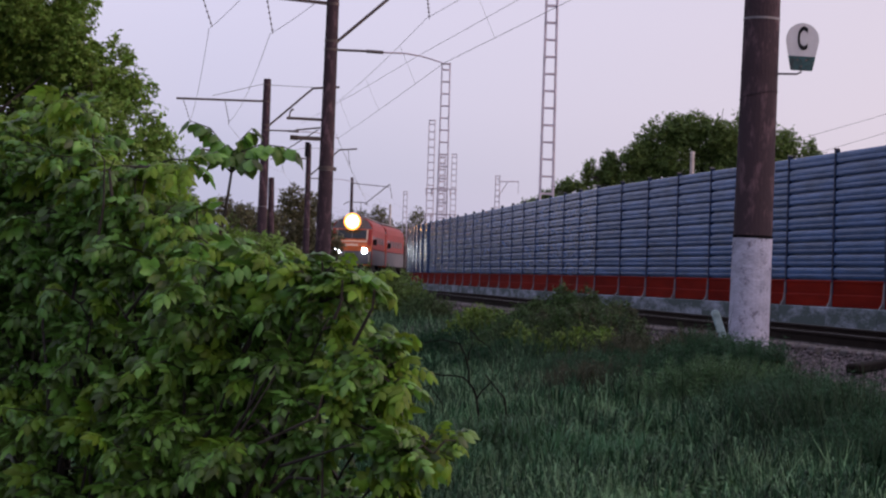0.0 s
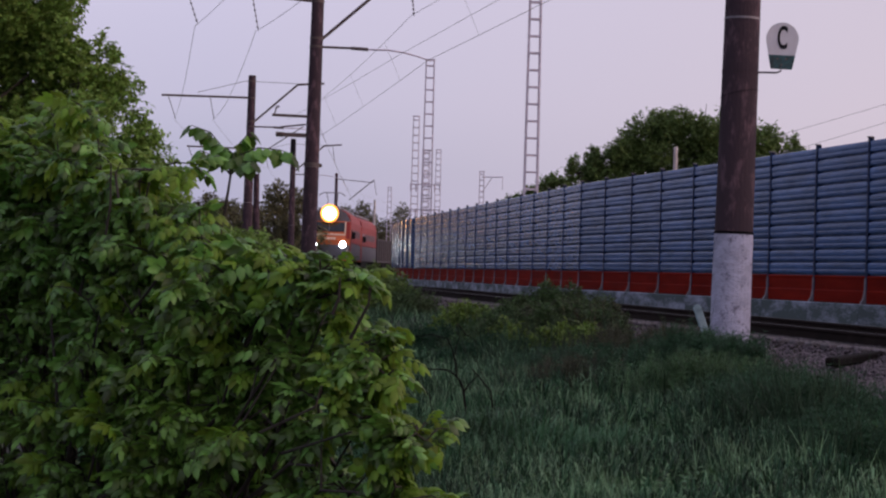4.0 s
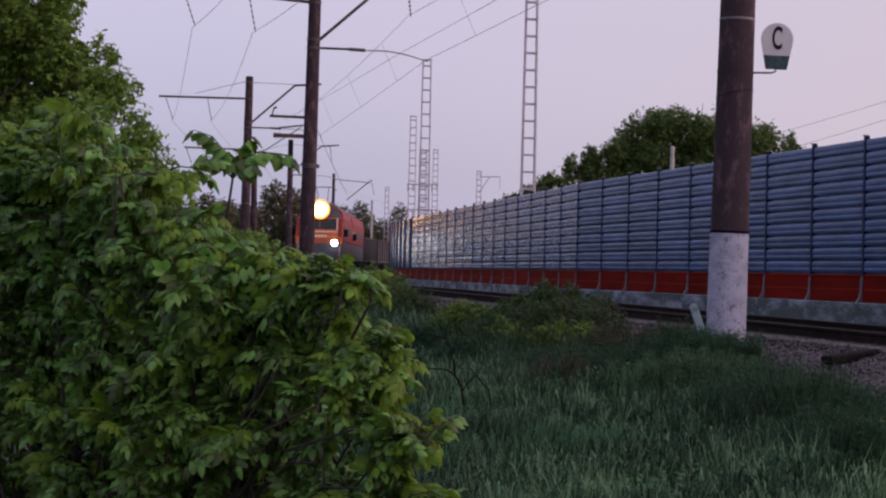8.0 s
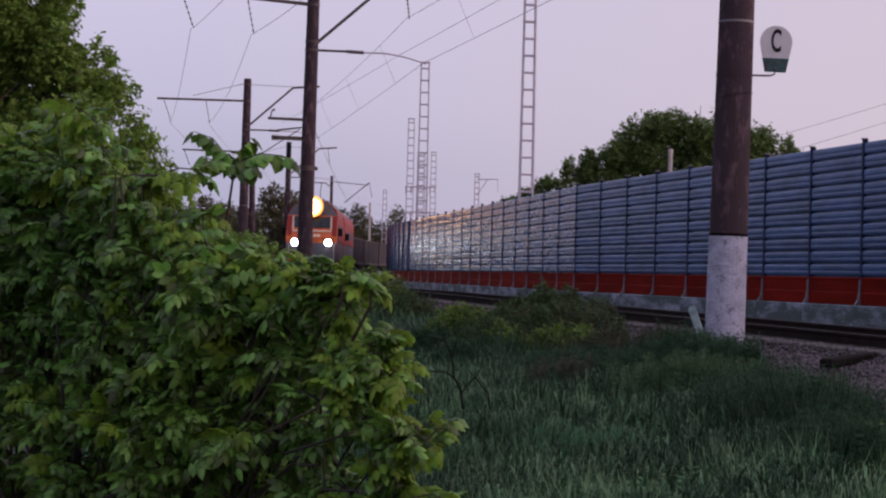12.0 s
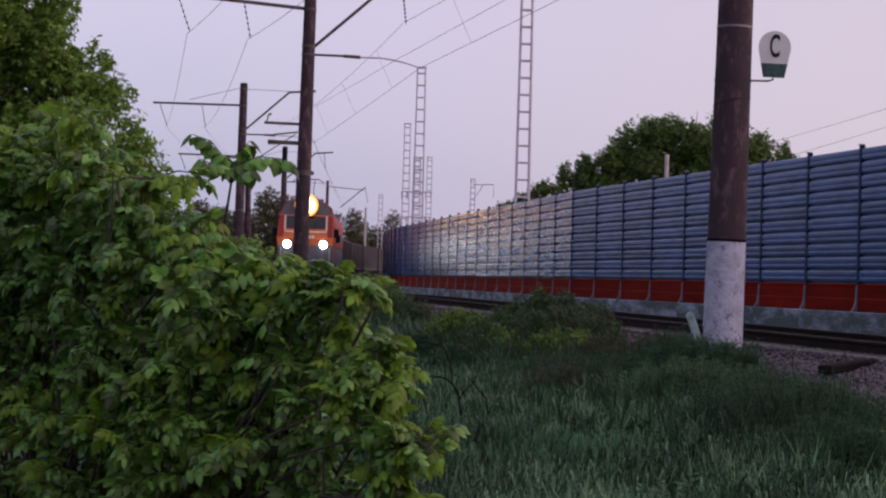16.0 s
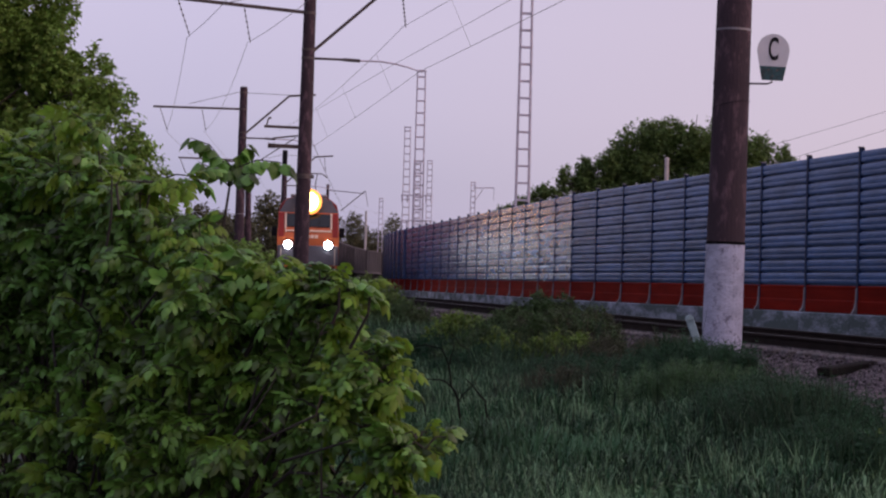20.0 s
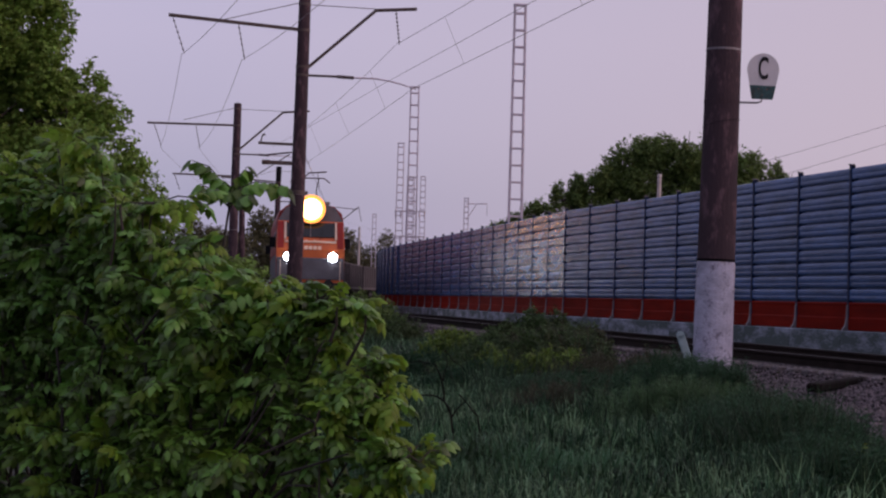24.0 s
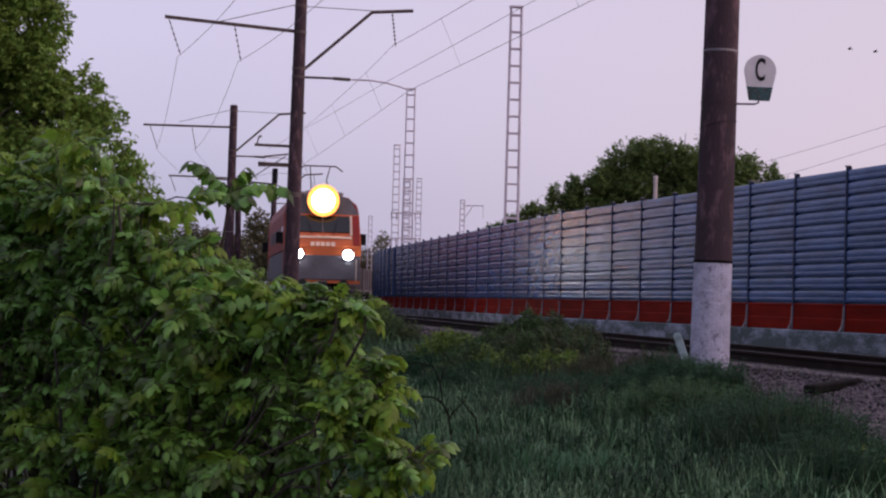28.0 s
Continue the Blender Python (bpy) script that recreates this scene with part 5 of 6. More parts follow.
LEAF_K = [0.0, 0.36, 0.40, 0.50, 0.60, 0.65, 0.700, 0.708, 0.734, 0.742, 0.76, 0.80, 0.847, 0.858, 0.89, 0.902, 0.95, 0.965]
LEAF_TOP = [2.40, 2.20, 2.10, 1.89, 1.73, 1.655, 1.63, 1.53, 1.53, 1.61, 1.57, 1.41, 1.28, 1.14, 1.09, 0.88, 0.76, 0.65]
BUSH_K = [0, 0.25, 0.4, 0.5, 0.6, 0.68, 0.71, 0.74, 0.77, 0.80, 0.84, 0.89]
BUSH_TOP = [2.14, 2.12, 1.94, 1.76, 1.64, 1.60, 1.56, 1.40, 1.28, 1.16, 1.01, 0.88]


def make_bush():
    """The near maple thicket along the verge: stems that fan out of stools, side twigs, drooping compound leaves."""
    rng = np.random.default_rng(21)
    root = empty("maple_bush", pose(-0.9, 7.25, 0), "bright green ash-leaved maple bush with drooping compound leaves", "bush")
    leaves, heads, young, young_heads = [], [], [], []
    def spot(k, off, z):
        return Vector((-1.1 + 2.2 * k + 0.77 * off, 1.35 - 2.7 * k + 0.63 * off, z))
    def twigs(bm, pts, first, reach, count):
        for q in range(first, len(pts)):
            for _ in range(rng.integers(1, 5)):
                a, g = pts[q], rng.uniform(0, 2 * math.pi)
                r = reach * rng.uniform(0.3, 1.1)
                e2 = a + Vector((r * math.cos(g), r * math.sin(g), rng.uniform(-0.35, 0.45) * reach))
                path_tube(bm, [a, a.lerp(e2, 0.5) + Vector((0, 0, 0.02)), e2], 0.004, 0.0018, 5)
                for c in range(count):
                    tip_leaf = q == len(pts) - 1 and c % 2 == 0
                    p, way = a.lerp(e2, 0.35 + 0.65 * (c + rng.random()) / count), g + (c % 2 - 0.5) * 2.0 + rng.normal(0, 0.5)
                    along = (0.63 * p.x - 0.77 * p.y + 1.7325) / 3.465
                    bare = 0.66 if along > 0.5 and p.z < 0.75 else 0.20 if p.z < 1.4 else 0.08
                    if p.z < np.interp(along, LEAF_K, LEAF_TOP) and rng.random() > bare:
                        (young if tip_leaf else leaves).append(tuple(p))
                        (young_heads if tip_leaf else heads).append(way)
    stems = [(k, 0.97, 0.0) for k in np.linspace(0.02, 0.90, 37)] + [(k, rng.uniform(0.3, 0.95), rng.normal(0, 0.24) * min(1.0, (0.93 - k) / 0.45)) for k in rng.uniform(0, 0.86, 70)]
    stems += [(-0.05, 0.95, 0.0), (-0.06, 0.7, 0.05), (-0.10, 0.85, 0.0), (-0.03, 0.5, -0.1), (-0.07, 0.55, 0.1), (-0.02, 0.8, 0.15)]
    for i, (k, hz, off) in enumerate(stems):
        top = float(np.interp(k, BUSH_K, BUSH_TOP)) + rng.normal(-0.01, 0.045 if k < 0.55 else 0.02)
        tip = spot(k, off, top * hz)
        base = spot(np.clip(0.15 + 0.55 * k + rng.normal(0, 0.08), 0, 0.75), rng.normal(0, 0.1), 0)
        bow = 0.18 if k < 0.74 else 0.06
        pts = [base.lerp(tip, q) + Vector((0, 0, bow * math.sin(math.pi * q))) + Vector(rng.normal(0, 0.015, 3)) for q in np.linspace(0, 1, 8)]
        pts[-1] = tip
        bm = bmesh.new()
        path_tube(bm, pts, 0.012, 0.003, 6)
        twigs(bm, pts, 4 if hz > 0.6 else 3, 0.20 if k < 0.68 else 0.12, 9)
        part("stem", bm, M_TWIG, root)
    # an arching branch that reaches out over the grass, with a heavy drooping tip
    for k0, k1, z1 in ((0.52, 0.69, 1.585), (0.54, 0.725, 1.60), (0.56, 0.75, 1.56), (0.52, 0.66, 1.60), (0.53, 0.71, 1.56), (0.55, 0.735, 1.52), (0.60, 0.815, 1.26), (0.60, 0.80, 1.30), (0.58, 0.80, 1.36), (0.58, 0.79, 1.22), (0.62, 0.875, 1.07), (0.60, 0.865, 1.09), (0.61, 0.85, 1.06), (0.66, 0.935, 0.70), (0.65, 0.915, 0.71), (0.64, 0.90, 0.70), (0.70, 0.93, 0.62), (0.70, 0.89, 0.72)):
        pts = [spot(k0 + (k1 - k0) * q, 0.05, 1.05 + (z1 - 1.05) * math.sin(q * 1.5)) for q in (0, 0.25, 0.5, 0.75, 0.9, 1)]
        bm = bmesh.new()
        path_tube(bm, [spot(k0 - 0.1, 0, 0.3)] + pts, 0.010, 0.003, 6)
        twigs(bm, pts, 4, 0.09, 7)
        part("stem", bm, M_TWIG, root)
    # bare dark stems and side branches on the near side
    rf = np.random.default_rng(77)
    for k0, z0, k1, z1 in ((0.45, 0.3, 0.60, 1.25), (0.40, 0.3, 0.50, 1.35), (0.35, 0.4, 0.33, 1.45), (0.52, 0.35, 0.70, 1.15), (0.50, 0.5, 0.74, 0.98), (0.48, 0.4, 0.66, 1.30), (0.30, 0.4, 0.22, 1.5), (0.55, 0.45, 0.80, 0.92), (0.42, 0.5, 0.41, 1.5), (0.25, 0.5, 0.12, 1.4)):
        a, c = spot(k0, 0, z0) + Vector((0, -0.20, 0)), spot(k1, 0, z1) + Vector((0, -0.24, 0))
        pts = [a.lerp(c, q) + Vector(rf.normal(0, 0.016, 3)) + Vector((0, 0, 0.10 * math.sin(math.pi * q))) for q in np.linspace(0, 1, 6)]
        bm = bmesh.new()
        path_tube(bm, pts, 0.011, 0.004, 6)
        for q in (2, 3, 4):
            path_tube(bm, [pts[q], pts[q] + Vector((rf.normal(0.05, 0.08), rf.normal(0, 0.03), rf.uniform(0.06, 0.16)))], 0.005, 0.002, 5)
        part("stem", bm, M_TWIG, root)
    # dark branches that show between the leaf clusters
    for way in (((0.06, -0.3, 0.79), (0.21, -0.49, 0.99), (0.32, -0.63, 1.18), (0.36, -0.7, 1.27)),
                ((0.13, -0.38, 0.81), (0.3, -0.61, 1.04), (0.51, -0.88, 1.16), (0.54, -0.92, 1.22)),
                ((0.39, -0.72, 1.0), (0.51, -0.88, 1.04), (0.63, -1.03, 1.1)),
                ((0.63, -1.04, 1.39), (0.67, -1.1, 1.49), (0.68, -1.11, 1.54)),
                ((-0.33, 0.1, 1.66), (-0.32, 0.09, 1.81), (-0.32, 0.09, 1.96)),
                ((0.04, -0.29, 1.27), (0.08, -0.34, 1.43), (0.09, -0.36, 1.48)),
                ((-0.22, -0.01, 1.42), (-0.1, -0.14, 1.54), (-0.01, -0.25, 1.61)),
                ((-0.29, 0.06, 1.83), (-0.3, 0.07, 1.92), (-0.29, 0.06, 1.96)),
                ((0.56, -0.95, 1.46), (0.57, -0.98, 1.51), (0.58, -0.99, 1.56)),
                ((-0.06, -0.17, 0.78), (0.01, -0.25, 0.95), (0.15, -0.41, 1.08))):
        bm = bmesh.new()
        path_tube(bm, [Vector(q) + Vector(rf.normal(0, 0.006, 3)) for q in way], 0.006, 0.003, 6)
        part("branch", bm, M_BARK if way[0][2] < 0.9 else M_TWIG, root, "bare brown branch" if way[0][2] < 0.9 else "dark bare branch")
    def sprout(name, p, g, size, tilt=0.62, mat=M_LEAF_NEAR):
        n = len(p)
        c, s, o, z = np.cos(g), np.sin(g), np.ones(n), np.zeros(n)
        rz = np.stack([c, -s, z, s, c, z, z, z, o], 1).reshape(n, 3, 3)
        scatter(name, *PINNATE, poses(rz @ turns(rng, n, tilt, spin=False), np.array(p), size), mat, root)["kind"] = "stuff"
    sprout("foliage", leaves, np.array(heads), rng.uniform(0.45, 1.2, len(leaves)) * 0.63)
    sprout("young_foliage", young, np.array(young_heads), rng.uniform(0.5, 1.1, len(young)) * 0.66, 0.5, M_LEAF_YOUNG)
    # a lone shoot that stands over the rest: arched leaf stalks with broad hanging leaflets
    bm = bmesh.new()
    path_tube(bm, [Vector(p) for p in ((0.0, 0.6, 0.0), (-0.03, 0.7, 0.9), (-0.005, 0.75, 1.67), (0.024, 0.75, 1.81), (0.043, 0.75, 1.96))], 0.012, 0.005, 6)
    part("stem", bm, M_TWIG, root)
    hung, ways = [], []
    for stalk in (((0.043, 0.75, 1.961), (0.017, 0.74, 2.059), (-0.039, 0.72, 2.126), (-0.113, 0.70, 2.150)),
                  ((0.047, 0.75, 1.975), (0.082, 0.73, 2.04), (0.154, 0.72, 2.069), (0.241, 0.71, 2.062), (0.290, 0.70, 2.045)),
                  ((0.051, 0.75, 2.002), (0.076, 0.76, 2.09), (0.112, 0.78, 2.135)), ((0.038, 0.75, 1.975), (0.054, 0.80, 2.037), (0.012, 0.85, 2.075)),
                  ((0.043, 0.75, 1.96), (0.10, 0.70, 2.01), (0.14, 0.66, 2.01)), ((0.043, 0.75, 1.96), (-0.02, 0.70, 2.03), (-0.07, 0.66, 2.05))):
        pts = [Vector(p) for p in stalk]
        bm = bmesh.new()
        path_tube(bm, pts, 0.004, 0.0015, 5)
        part("leaf_stalk", bm, M_TWIG, root)
        steps = 3 * (len(pts) - 1)
        for q in range(2, steps + 1):
            a = pts[min(q // 3, len(pts) - 2)].lerp(pts[min(q // 3, len(pts) - 2) + 1], q / 3 - min(q // 3, len(pts) - 2))
            head = math.atan2(pts[-1].y - pts[0].y, pts[-1].x - pts[0].x)
            for side in (-1, 1) if q < steps else (0,):
                hung.append(tuple(a))
                ways.append(head + side * rng.uniform(0.6, 1.3))
    n = len(hung)
    c, s, o, z = np.cos(ways), np.sin(ways), np.ones(n), np.zeros(n)
    rz = np.stack([c, -s, z, s, c, z, z, z, o], 1).reshape(n, 3, 3)
    scatter("shoot_leaves", *compound([(0.042, 0.060, 0.060)]), poses(rz @ turns(rng, n, 0.25, spin=False), np.array(hung), rng.uniform(0.8, 1.15, n)), M_LEAF_NEAR, root)["kind"] = "stuff"


make_bush()


def past_bank(x, y):
    """Bare crushed stone along the bank's edge, where nothing grows tall."""
    return x > np.interp(y, [11, 13.5, 16, 18, 20, 20.9, 21.5, 25, 27, 29, 33, 36], [2.75, 2.98, 3.02, 3.04, 3.1, 3.0, 2.05, 2.3, 2.5, 2.65, 3.0, 9])


def make_weeds(name, x, y, w, h, n, seed, mat, label, size=0.8, template=SPRAY, tilt=0.7):
    rng = np.random.default_rng(seed)
    z0 = float(ground_z(x, y))
    root = empty(name, pose(x, y, z0), label, "weeds")
    for k in range(9):
        t = (rng.normal(0, w * 0.35), rng.normal(0, w * 0.3), h * rng.uniform(0.5, 1.0))
        bm = bmesh.new()
        limbs(bm, (t[0] * 0.3, t[1] * 0.3, -0.1), [t], 0.009, rng)
        part("stalk", bm, M_TWIG, root)
    u = rng.normal(0, 0.42, (n, 2))
    r2 = (u ** 2).sum(1)
    zz = h * np.exp(-r2 * 0.9) * rng.random(n) ** 0.6 * (0.8 + 0.3 * np.sin(u[:, 0] * 9) * np.sin(u[:, 1] * 7))
    p = np.stack([u[:, 0] * w, u[:, 1] * w, zz], 1)
    p = p[~past_bank(p[:, 0] + x + rng.normal(0.05, 0.08, n), p[:, 1] + y)]
    n = len(p)
    p[:, 2] += ground_z(p[:, 0] + x, p[:, 1] + y) - z0
    o = scatter("leaves", *template, poses(turns(rng, n, tilt), p, rng.uniform(0.5, 1.2, n) * size), mat, root)
    o["kind"] = "stuff"
    return root


WEEDS = "dense olive green weeds beside the track bed"
WEEDS_NEAR = [(1.65, 28.6, 1.2, 0.66, 5600), (0.95, 27.2, 0.8, 0.5, 2400), (2.35, 29.6, 0.8, 0.55, 2600), (2.0, 25.6, 0.7, 0.36, 1800), (0.5, 29.8, 0.7, 0.4, 1400), (1.5, 33.0, 0.6, 0.4, 900), (2.55, 20.6, 0.4, 0.20, 1000), (2.35, 19.6, 0.6, 0.28, 1600)]
WEEDS_FAR = [(-1.4, 44.0, 1.0, 0.85, 1500), (-2.6, 50.0, 1.3, 0.95, 2000), (-3.4, 53.0, 1.4, 1.1, 2000), (-6.0, 60.0, 2.0, 1.7, 3000), (-8.0, 66.0, 2.2, 2.4, 3000), (-0.6, 40.0, 0.8, 0.5, 1000), (1.4, 25.6, 0.9, 0.46, 3600), (1.9, 26.4, 0.7, 0.42, 3000), (0.8, 25.4, 0.9, 0.42, 2600), (2.0, 28.4, 0.7, 0.42, 2200), (2.2, 21.2, 0.7, 0.26, 2000)]
for k, (x, y, w, h, n) in enumerate(WEEDS_NEAR + WEEDS_FAR):
    make_weeds("weed_clump", x, y, w, h * 1.25, int(n * 1.3), 41 + k, M_LEAF_FAR if 8 <= k <= 12 else M_LEAF_WEED, WEEDS, 0.85, SPRAY if k in (4, 5, 8, 9, 10, 11, 12) else FINE)
for k, (x, y, w, h, n) in enumerate(((0.75, 25.0, 0.35, 0.46, 450), (1.25, 23.8, 0.35, 0.42, 450), (1.75, 24.2, 0.3, 0.40, 250), (2.62, 12.1, 0.3, 0.26, 420), (0.30, 29.4, 0.6, 0.62, 1500), (0.85, 24.6, 0.3, 0.40, 300), (1.45, 24.4, 0.35, 0.40, 380), (0.2, 30.5, 0.4, 0.62, 500))):
    make_weeds("leafy_weed", x, y, w, h, n, 141 + k, M_LEAF_YELLOW, "yellow-green leafy weeds among darker grass", 0.8)
for k, (x, y, w, h, n) in enumerate(((2.6, 14.2, 0.7, 0.36, 4200), (2.8, 13.2, 0.5, 0.32, 2200), (1.9, 18.2, 0.5, 0.30, 1200), (2.3, 17.2, 0.5, 0.30, 2000), (3.0, 12.5, 0.5, 0.32, 2200), (2.62, 11.9, 0.4, 0.30, 1800), (2.4, 12.9, 0.5, 0.28, 2000), (1.3, 19.6, 0.7, 0.24, 1200), (1.6, 21.5, 0.9, 0.32, 2200), (0.4, 24.0, 1.2, 0.36, 2600), (-0.2, 28.0, 1.2, 0.4, 2600), (0.9, 29.0, 1.0, 0.42, 2200))):
    make_weeds("herb_clump", x, y, w, h, n, 71 + k, M_LEAF_HERB, "dark green leafy herbs among the grass", 0.6, FINE)


for k, (x, y, w, h, n) in enumerate(((1.8, 25.4, 0.6, 0.42, 900), (2.3, 28.2, 0.7, 0.62, 900), (1.3, 27.0, 0.5, 0.5, 600))):
    make_weeds("dry_weed_clump", x, y, w, h, n, 251 + k, M_BROWN_WEED, "brownish leafy weeds on the low mound", 0.7)


def on_bank(x, y):
    """The dark herb bank below the near pole, where little grass grows."""
    return x > np.interp(y, [11, 13, 15.8, 19, 20], [2.22, 2.3, 2.2, 1.9, 3.0])


# feathery horsetail and dry stalks on the bank in front of the near pole
FEATHERY = [(2.2, 17.4, 0.7, 0.14, 700), (2.5, 15.6, 0.6, 0.14, 700), (2.7, 14.3, 0.6, 0.14, 700), (2.9, 13.1, 0.5, 0.14, 600), (2.3, 14.9, 0.5, 0.10, 360), (3.1, 12.3, 0.5, 0.14, 420), (1.8, 18.8, 0.8, 0.14, 600), (1.2, 20.8, 0.9, 0.12, 500), (2.70, 19.6, 0.4, 0.14, 400), (2.40, 20.2, 0.45, 0.14, 380), (2.48, 11.8, 0.35, 0.10, 360), (2.4, 12.5, 0.4, 0.10, 400), (2.5, 20.6, 0.5, 0.24, 420), (2.3, 19.2, 0.6, 0.30, 700), (2.72, 18.6, 0.45, 0.24, 480)]
for k, (x, y, w, h, n) in enumerate(FEATHERY):
    make_weeds("horsetail_clump", x, y, w, h, n, 211 + k, M_HERB_LOW if 17 < y < 18.5 else M_HORSETAIL, "fresh green feathery horsetail on the bank" if 17 < y < 18.5 else "dark green feathery horsetail on the bank", 0.85, FEATHER, 0.2)
for k, (x, y, w, h, n) in enumerate(((2.1, 22.4, 0.8, 0.16, 500), (3.3, 18.4, 0.35, 0.06, 160), (1.2, 18.6, 0.5, 0.10, 200), (1.6, 26.6, 0.9, 0.30, 500), (2.25, 20.6, 0.55, 0.26, 520))):
    make_weeds("dry_weed_clump", x, y, w, h, n, 231 + k, M_BROWN_WEED, "brownish feathery weeds at the foot of the pole", 0.9, FEATHER, 0.22)


def blades(name, n, seed, mat, label, wide, tall0, spread, zone=None, share=1.0):
    rng = np.random.default_rng(seed)
    y = 9 + 45 * rng.random(n) ** 1.7
    x = y * rng.uniform(-0.20, 0.26, n)
    d = (track_x(y) - x) * 0.98
    ok = d > np.interp(y, [14, 17, 19, 22, 26, 34], [5.9, 5.4, 4.9, 4.4, 4.2, 3.6]) + rng.normal(0, 0.18, n)
    ok &= ~past_bank(x + (0.18 if tall0 > 0.35 else 0.06), y)
    clump = np.sin(x * 3.1 + np.sin(y * 2.3) * 1.5) + np.sin(y * 2.7 + x)
    ok &= clump + rng.normal(0, 0.6, n) > -0.45
    if not zone:
        ok &= ~on_bank(x, y) | (rng.random(n) < 0.2)
    if zone:
        ok &= np.hypot((x - zone[0]) / zone[2], (y - zone[1]) / zone[3]) < 1 + rng.normal(0, 0.3, n)
    x, y, clump = x[ok], y[ok], clump[ok]
    k = len(x)
    tall = tall0 * (1 + 0.30 * clump) * rng.uniform(0.55, 1.25, k)
    m = poses(turns(rng, k, spread), np.stack([x, y, ground_z(x, y) - 0.02], 1), np.ones(k))
    m[:, :3, 0] *= rng.uniform(wide * 0.6, wide * 1.3, k)[:, None]
    m[:, :3, 1] *= (tall * rng.uniform(0.05, 0.8, k))[:, None]
    m[:, :3, 2] *= tall[:, None]
    return tagged(scatter(name, *BLADE, m, mat), label, "grass", kind="stuff")


def make_grass():
    blades("grass", 170000, 5, M_GRASS, "tall uneven dark green meadow grass", 0.0085, 0.21, 0.3)
    blades("pale_grass", 46000, 6, M_GRASS_PALE, "scattered pale grass blades and stalks", 0.009, 0.25, 0.22)
    # the same meadow goes on thinner to both sides and behind
    rng = np.random.default_rng(54)
    n = 90000
    y, x = rng.uniform(-8, 56, n), rng.uniform(-17, 9, n)
    keep = ((track_x(y) - x) * 0.98 > 4.6 + rng.normal(0, 0.2, n)) & ~past_bank(x, y) & (np.hypot(x, y) > 1.2)
    x, y = x[keep], y[keep]
    tall = 0.20 * rng.uniform(0.5, 1.3, len(x))
    m = poses(turns(rng, len(x), 0.3), np.stack([x, y, ground_z(x, y) - 0.02], 1), np.ones(len(x)))
    m[:, :3, 0] *= 0.011
    m[:, :3, 1] *= (tall * rng.uniform(0.05, 0.8, len(x)))[:, None]
    m[:, :3, 2] *= tall[:, None]
    tagged(scatter("meadow_grass", *BLADE, m, M_GRASS), "thin dark green meadow grass on the verge", "grass", kind="stuff")
    rng = np.random.default_rng(55)
    for name, n, mat, size, label in (("meadow_herbs", 7000, M_HERB_LOW, 0.62, "low fine-leaved green meadow herbs"), ("pale_herbs", 1400, M_GRASS_PALE, 0.6, "pale green leafy tips among the grass")):
        y = 10 + 16 * rng.random(n) ** 1.5
        x = y * rng.uniform(-0.06, 0.25, n)
        keep = ((track_x(y) - x) * 0.98 > np.interp(y, [14, 17, 19, 22, 26, 34], [5.9, 5.4, 4.9, 4.4, 4.2, 3.6])) & (np.sin(x * 2.3 + 1.1 * np.sin(y * 1.7)) + np.sin(y * 1.9 - x) + rng.normal(0, 0.6, n) > 0.1)
        x, y = x[keep], y[keep]
        p = np.stack([x, y, ground_z(x, y) + rng.uniform(0.03, 0.20, len(x))], 1)
        tagged(scatter(name, *FINE, poses(turns(rng, len(x), 0.6), p, rng.uniform(0.6, 1.3, len(x)) * size), mat), label, "herbs", kind="stuff")
    # taller tufts round the dead branch
    rng = np.random.default_rng(57)
    x, y = np.concatenate([rng.uniform(-0.6, 1.3, 380), rng.uniform(-0.35, 0.65, 180)]), np.concatenate([rng.uniform(12.5, 13.5, 380), rng.uniform(13.0, 13.5, 180)])
    p = np.stack([x, y, ground_z(x, y) - 0.02], 1)
    tagged(scatter("tall_grass_tufts", *TUFT, poses(turns(rng, 560, 0.15), p, np.concatenate([rng.uniform(1.0, 1.45, 380), rng.uniform(1.3, 1.8, 180)])), M_GRASS_MID), "taller green grass tufts round a dead branch", "grass", kind="stuff")
    # tufts of arching blades, lighter and darker
    rng = np.random.default_rng(56)
    for name, n, mat, size, label in (("grass_tufts", 9000, M_GRASS, 1.0, "arching dark green grass tufts"), ("light_grass_tufts", 4800, M_GRASS_PALE, 0.95, "lighter blue-green grass tufts")):
        y = 9.5 + 15 * rng.random(n) ** 1.4
        x = y * rng.uniform(-0.10, 0.25, n)
        keep = ((track_x(y) - x) * 0.98 > 5.9) & (np.sin(x * 2.9 + 1.3 * np.sin(y * 1.9)) + np.sin(y * 2.3 - 1.4 * x) + rng.normal(0, 0.7, n) > -0.3) & ~on_bank(x, y)
        x, y = x[keep], y[keep]
        p = np.stack([x, y, ground_z(x, y) - 0.02], 1)
        tagged(scatter(name, *TUFT, poses(turns(rng, len(x), 0.15), p, rng.uniform(0.6, 1.25, len(x)) * size), mat), label, "grass", kind="stuff")
    blades("dry_grass", 14000, 7, M_GRASS_DRY, "patch of reddish brown seed stalks in the grass", 0.005, 0.30, 0.2, zone=(1.0, 18.6, 0.6, 1.2))
    blades("dry_grass", 22000, 8, M_GRASS_DRY, "brown seed stalks beside the track bed", 0.008, 0.45, 0.16, zone=(2.2, 27.0, 1.0, 3.0))
    blades("dark_grass", 200000, 9, M_GRASS_DARK, "dense dark green grass and horsetail", 0.008, 0.40, 0.26, zone=(2.6, 13.8, 0.5, 1.8))
    blades("dark_grass", 160000, 10, M_GRASS_DARK, "dense dark green grass over the low bank", 0.010, 0.42, 0.26, zone=(1.7, 26.0, 1.3, 5.0))


make_grass()

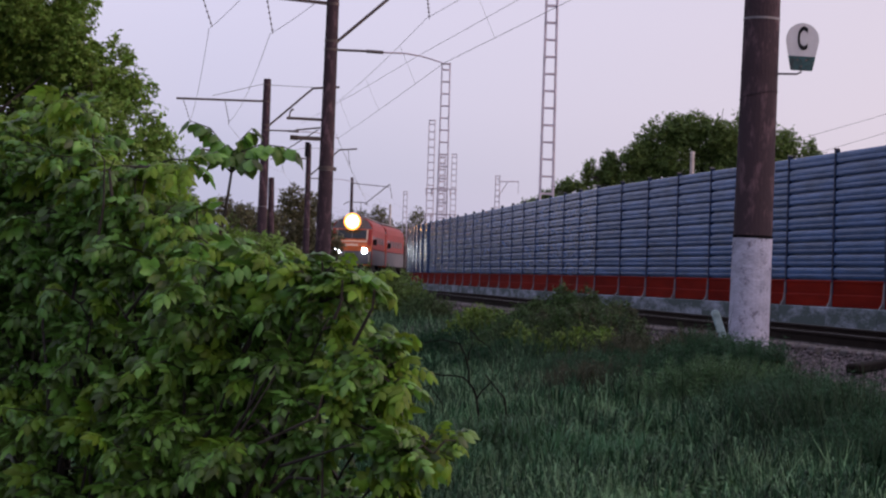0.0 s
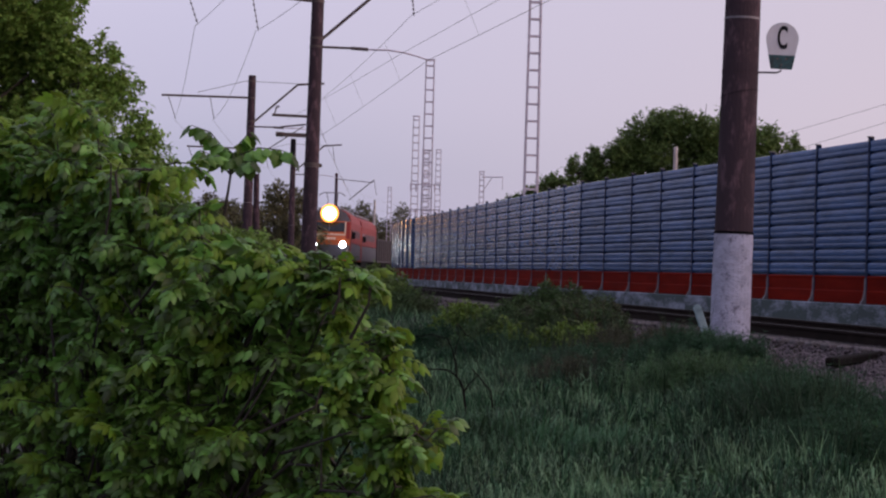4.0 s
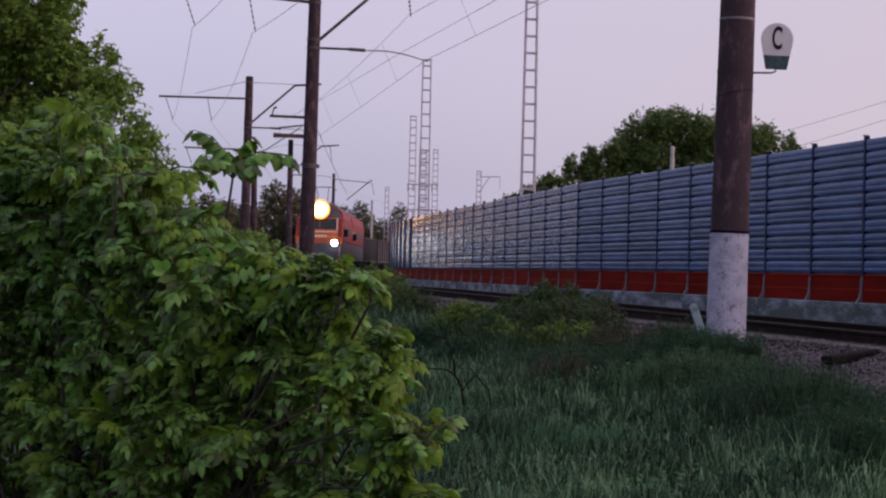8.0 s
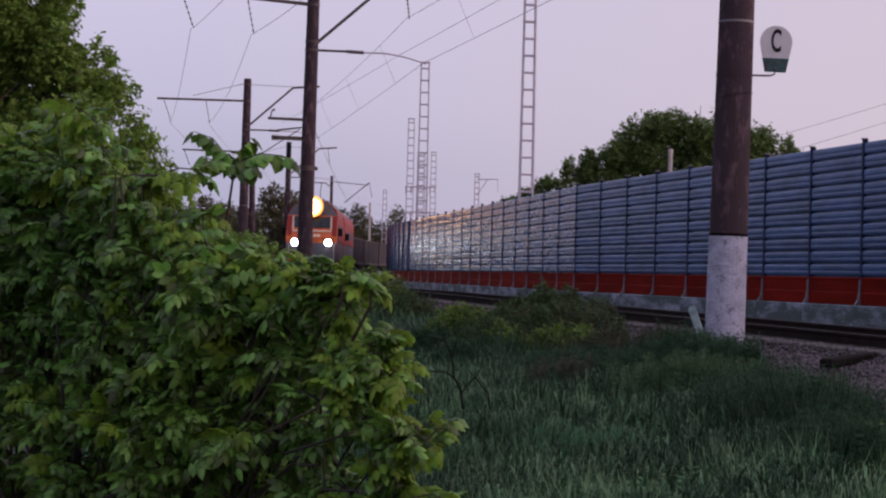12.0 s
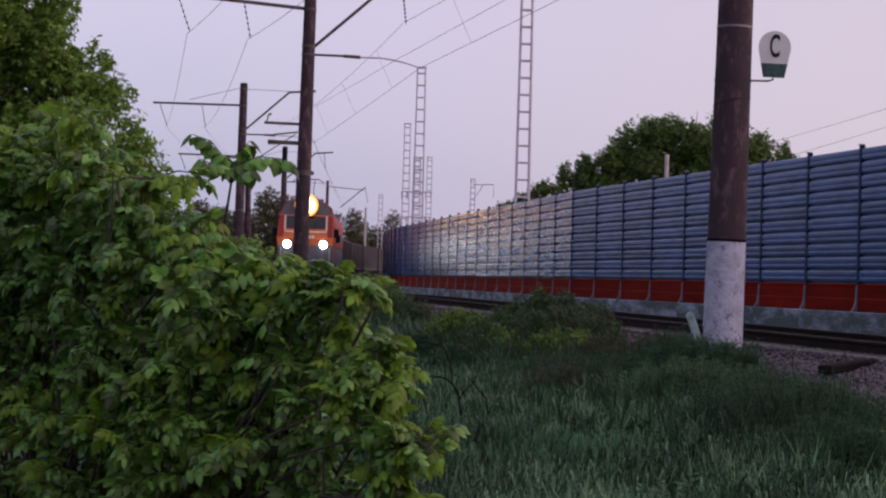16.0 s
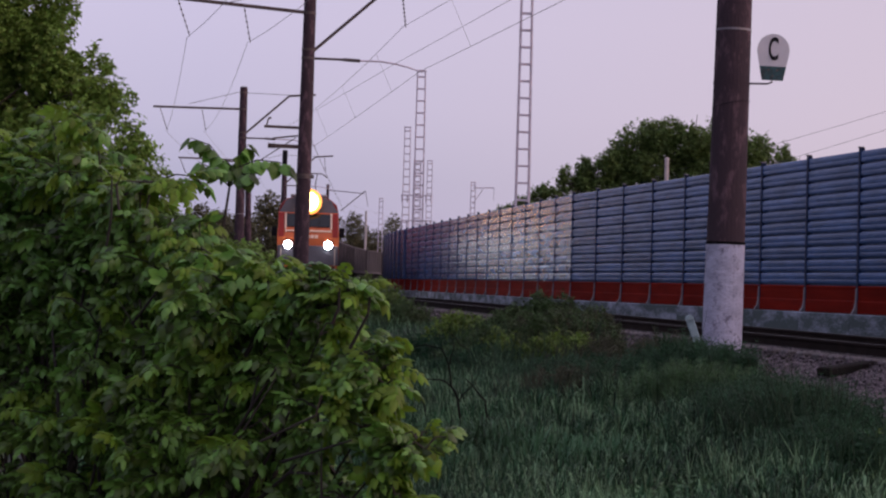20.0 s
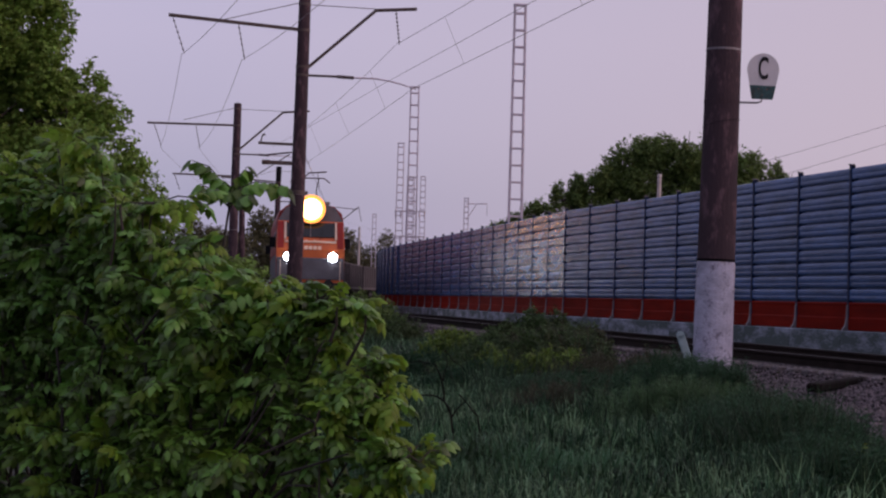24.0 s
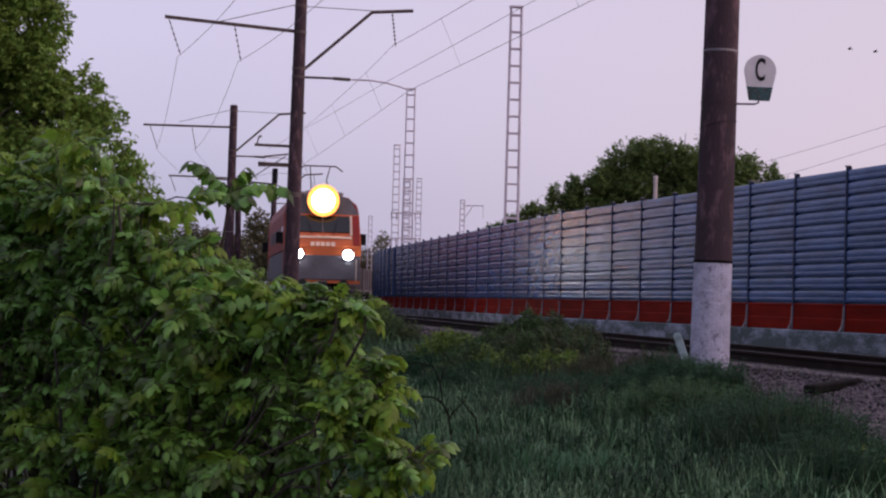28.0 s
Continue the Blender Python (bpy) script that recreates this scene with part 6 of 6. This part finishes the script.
# bare dead branches lying in the grass
rng_b = np.random.default_rng(9)
dead = empty("dead_branch", pose(0.18, 13.6, 0.62), "bare dark dead branch standing out of the grass", "branch")
for thick, way in ((0.011, ((0.0, 0, -0.35), (0.0, 0, 0.0), (-0.028, 0, 0.174), (-0.076, 0.02, 0.27), (-0.167, 0.04, 0.306), (-0.354, 0.05, 0.329))),
                   (0.006, ((-0.028, 0, 0.174), (0.037, -0.02, 0.245), (0.079, -0.03, 0.285))),
                   (0.007, ((-0.076, 0.02, 0.27), (-0.091, 0, 0.405), (-0.145, 0, 0.521), (-0.262, 0.02, 0.557), (-0.409, 0.04, 0.522))),
                   (0.010, ((0.19, 0, -0.3), (0.183, 0, -0.015), (0.159, 0, 0.171), (0.107, 0, 0.239), (0.023, 0.02, 0.323))),
                   (0.005, ((-0.085, 0.02, 0.619), (-0.021, 0, 0.562), (0.07, 0, 0.479))),
                   (0.006, ((-0.23, 0, -0.3), (-0.252, 0, 0.13), (-0.352, 0, 0.236), (-0.525, 0.03, 0.162))),
                   (0.005, ((-0.091, 0, 0.405), (-0.059, 0, 0.523), (-0.085, 0.02, 0.619)))):
    bm = bmesh.new()
    pts = [Vector(p) for p in way]
    fine = [pts[q].lerp(pts[q + 1], f) + Vector(rng_b.normal(0, 0.006, 3)) for q in range(len(pts) - 1) for f in (0.0, 0.5)] + [pts[-1]]
    path_tube(bm, fine, thick, thick * 0.4, 6)
    part("twig", bm, M_DEADWOOD, dead)

# a pale flue above the barrier and thin lines to the side
bm = bmesh.new()
tube(bm, (0, 0, 0), (0, 0, 6.95), 0.10, n=10)
tube(bm, (0, 0, 6.95), (0, 0, 7.08), 0.12, 0.08, n=10)
flue = part("flue_pipe", bm, M_FLUE)
flue.matrix_world = pose(10.3, 90, 0.5)
tagged(flue, "pale slim flue pipe behind the barrier", "pipe")
for a, b in (((13.0, 111, 8.2), (36.0, 108, 15.9)), ((14.0, 111, 7.4), (36.0, 108, 15.0))):
    hang("side_wire", a, b, 0.35, 0.011, "thin line wire beyond the barrier")

# two small birds far off over the barrier
def make_bird():
    root = empty("bird", pose(0, 0, 0), "small dark bird gliding across the dusk sky", "bird", "birds")
    M = M_BLACK
    bm = bmesh.new()
    bmesh.ops.create_uvsphere(bm, u_segments=10, v_segments=6, radius=1.0, matrix=Matrix.Diagonal((0.13, 0.05, 0.05, 1)))
    part("body", bm, M, root)
    bm = bmesh.new()
    bmesh.ops.create_cone(bm, cap_ends=True, segments=6, radius1=0.05, radius2=0.02, depth=0.12, matrix=pose(0.16, 0, 0, 0, 90, 0) @ Matrix.Diagonal((0.4, 1, 1, 1)))
    part("tail", bm, M, root)
    for sy in (-1, 1):
        bm = bmesh.new()
        vs = [bm.verts.new(p) for p in ((-0.07, sy * 0.03, 0.02), (0.06, sy * 0.03, 0.02), (0.05, sy * 0.17, 0.09), (0.09, sy * 0.33, 0.08), (-0.02, sy * 0.18, 0.10))]
        f = bm.faces.new(vs)
        bmesh.ops.solidify(bm, geom=[f], thickness=0.008)
        part("wing", bm, M, root)
    return root


bird = make_bird()
birds = [(bird, 25.42, 17.62), (copy_thing(bird, pose(0, 0, 0)), 26.98, 17.49)]

motions()
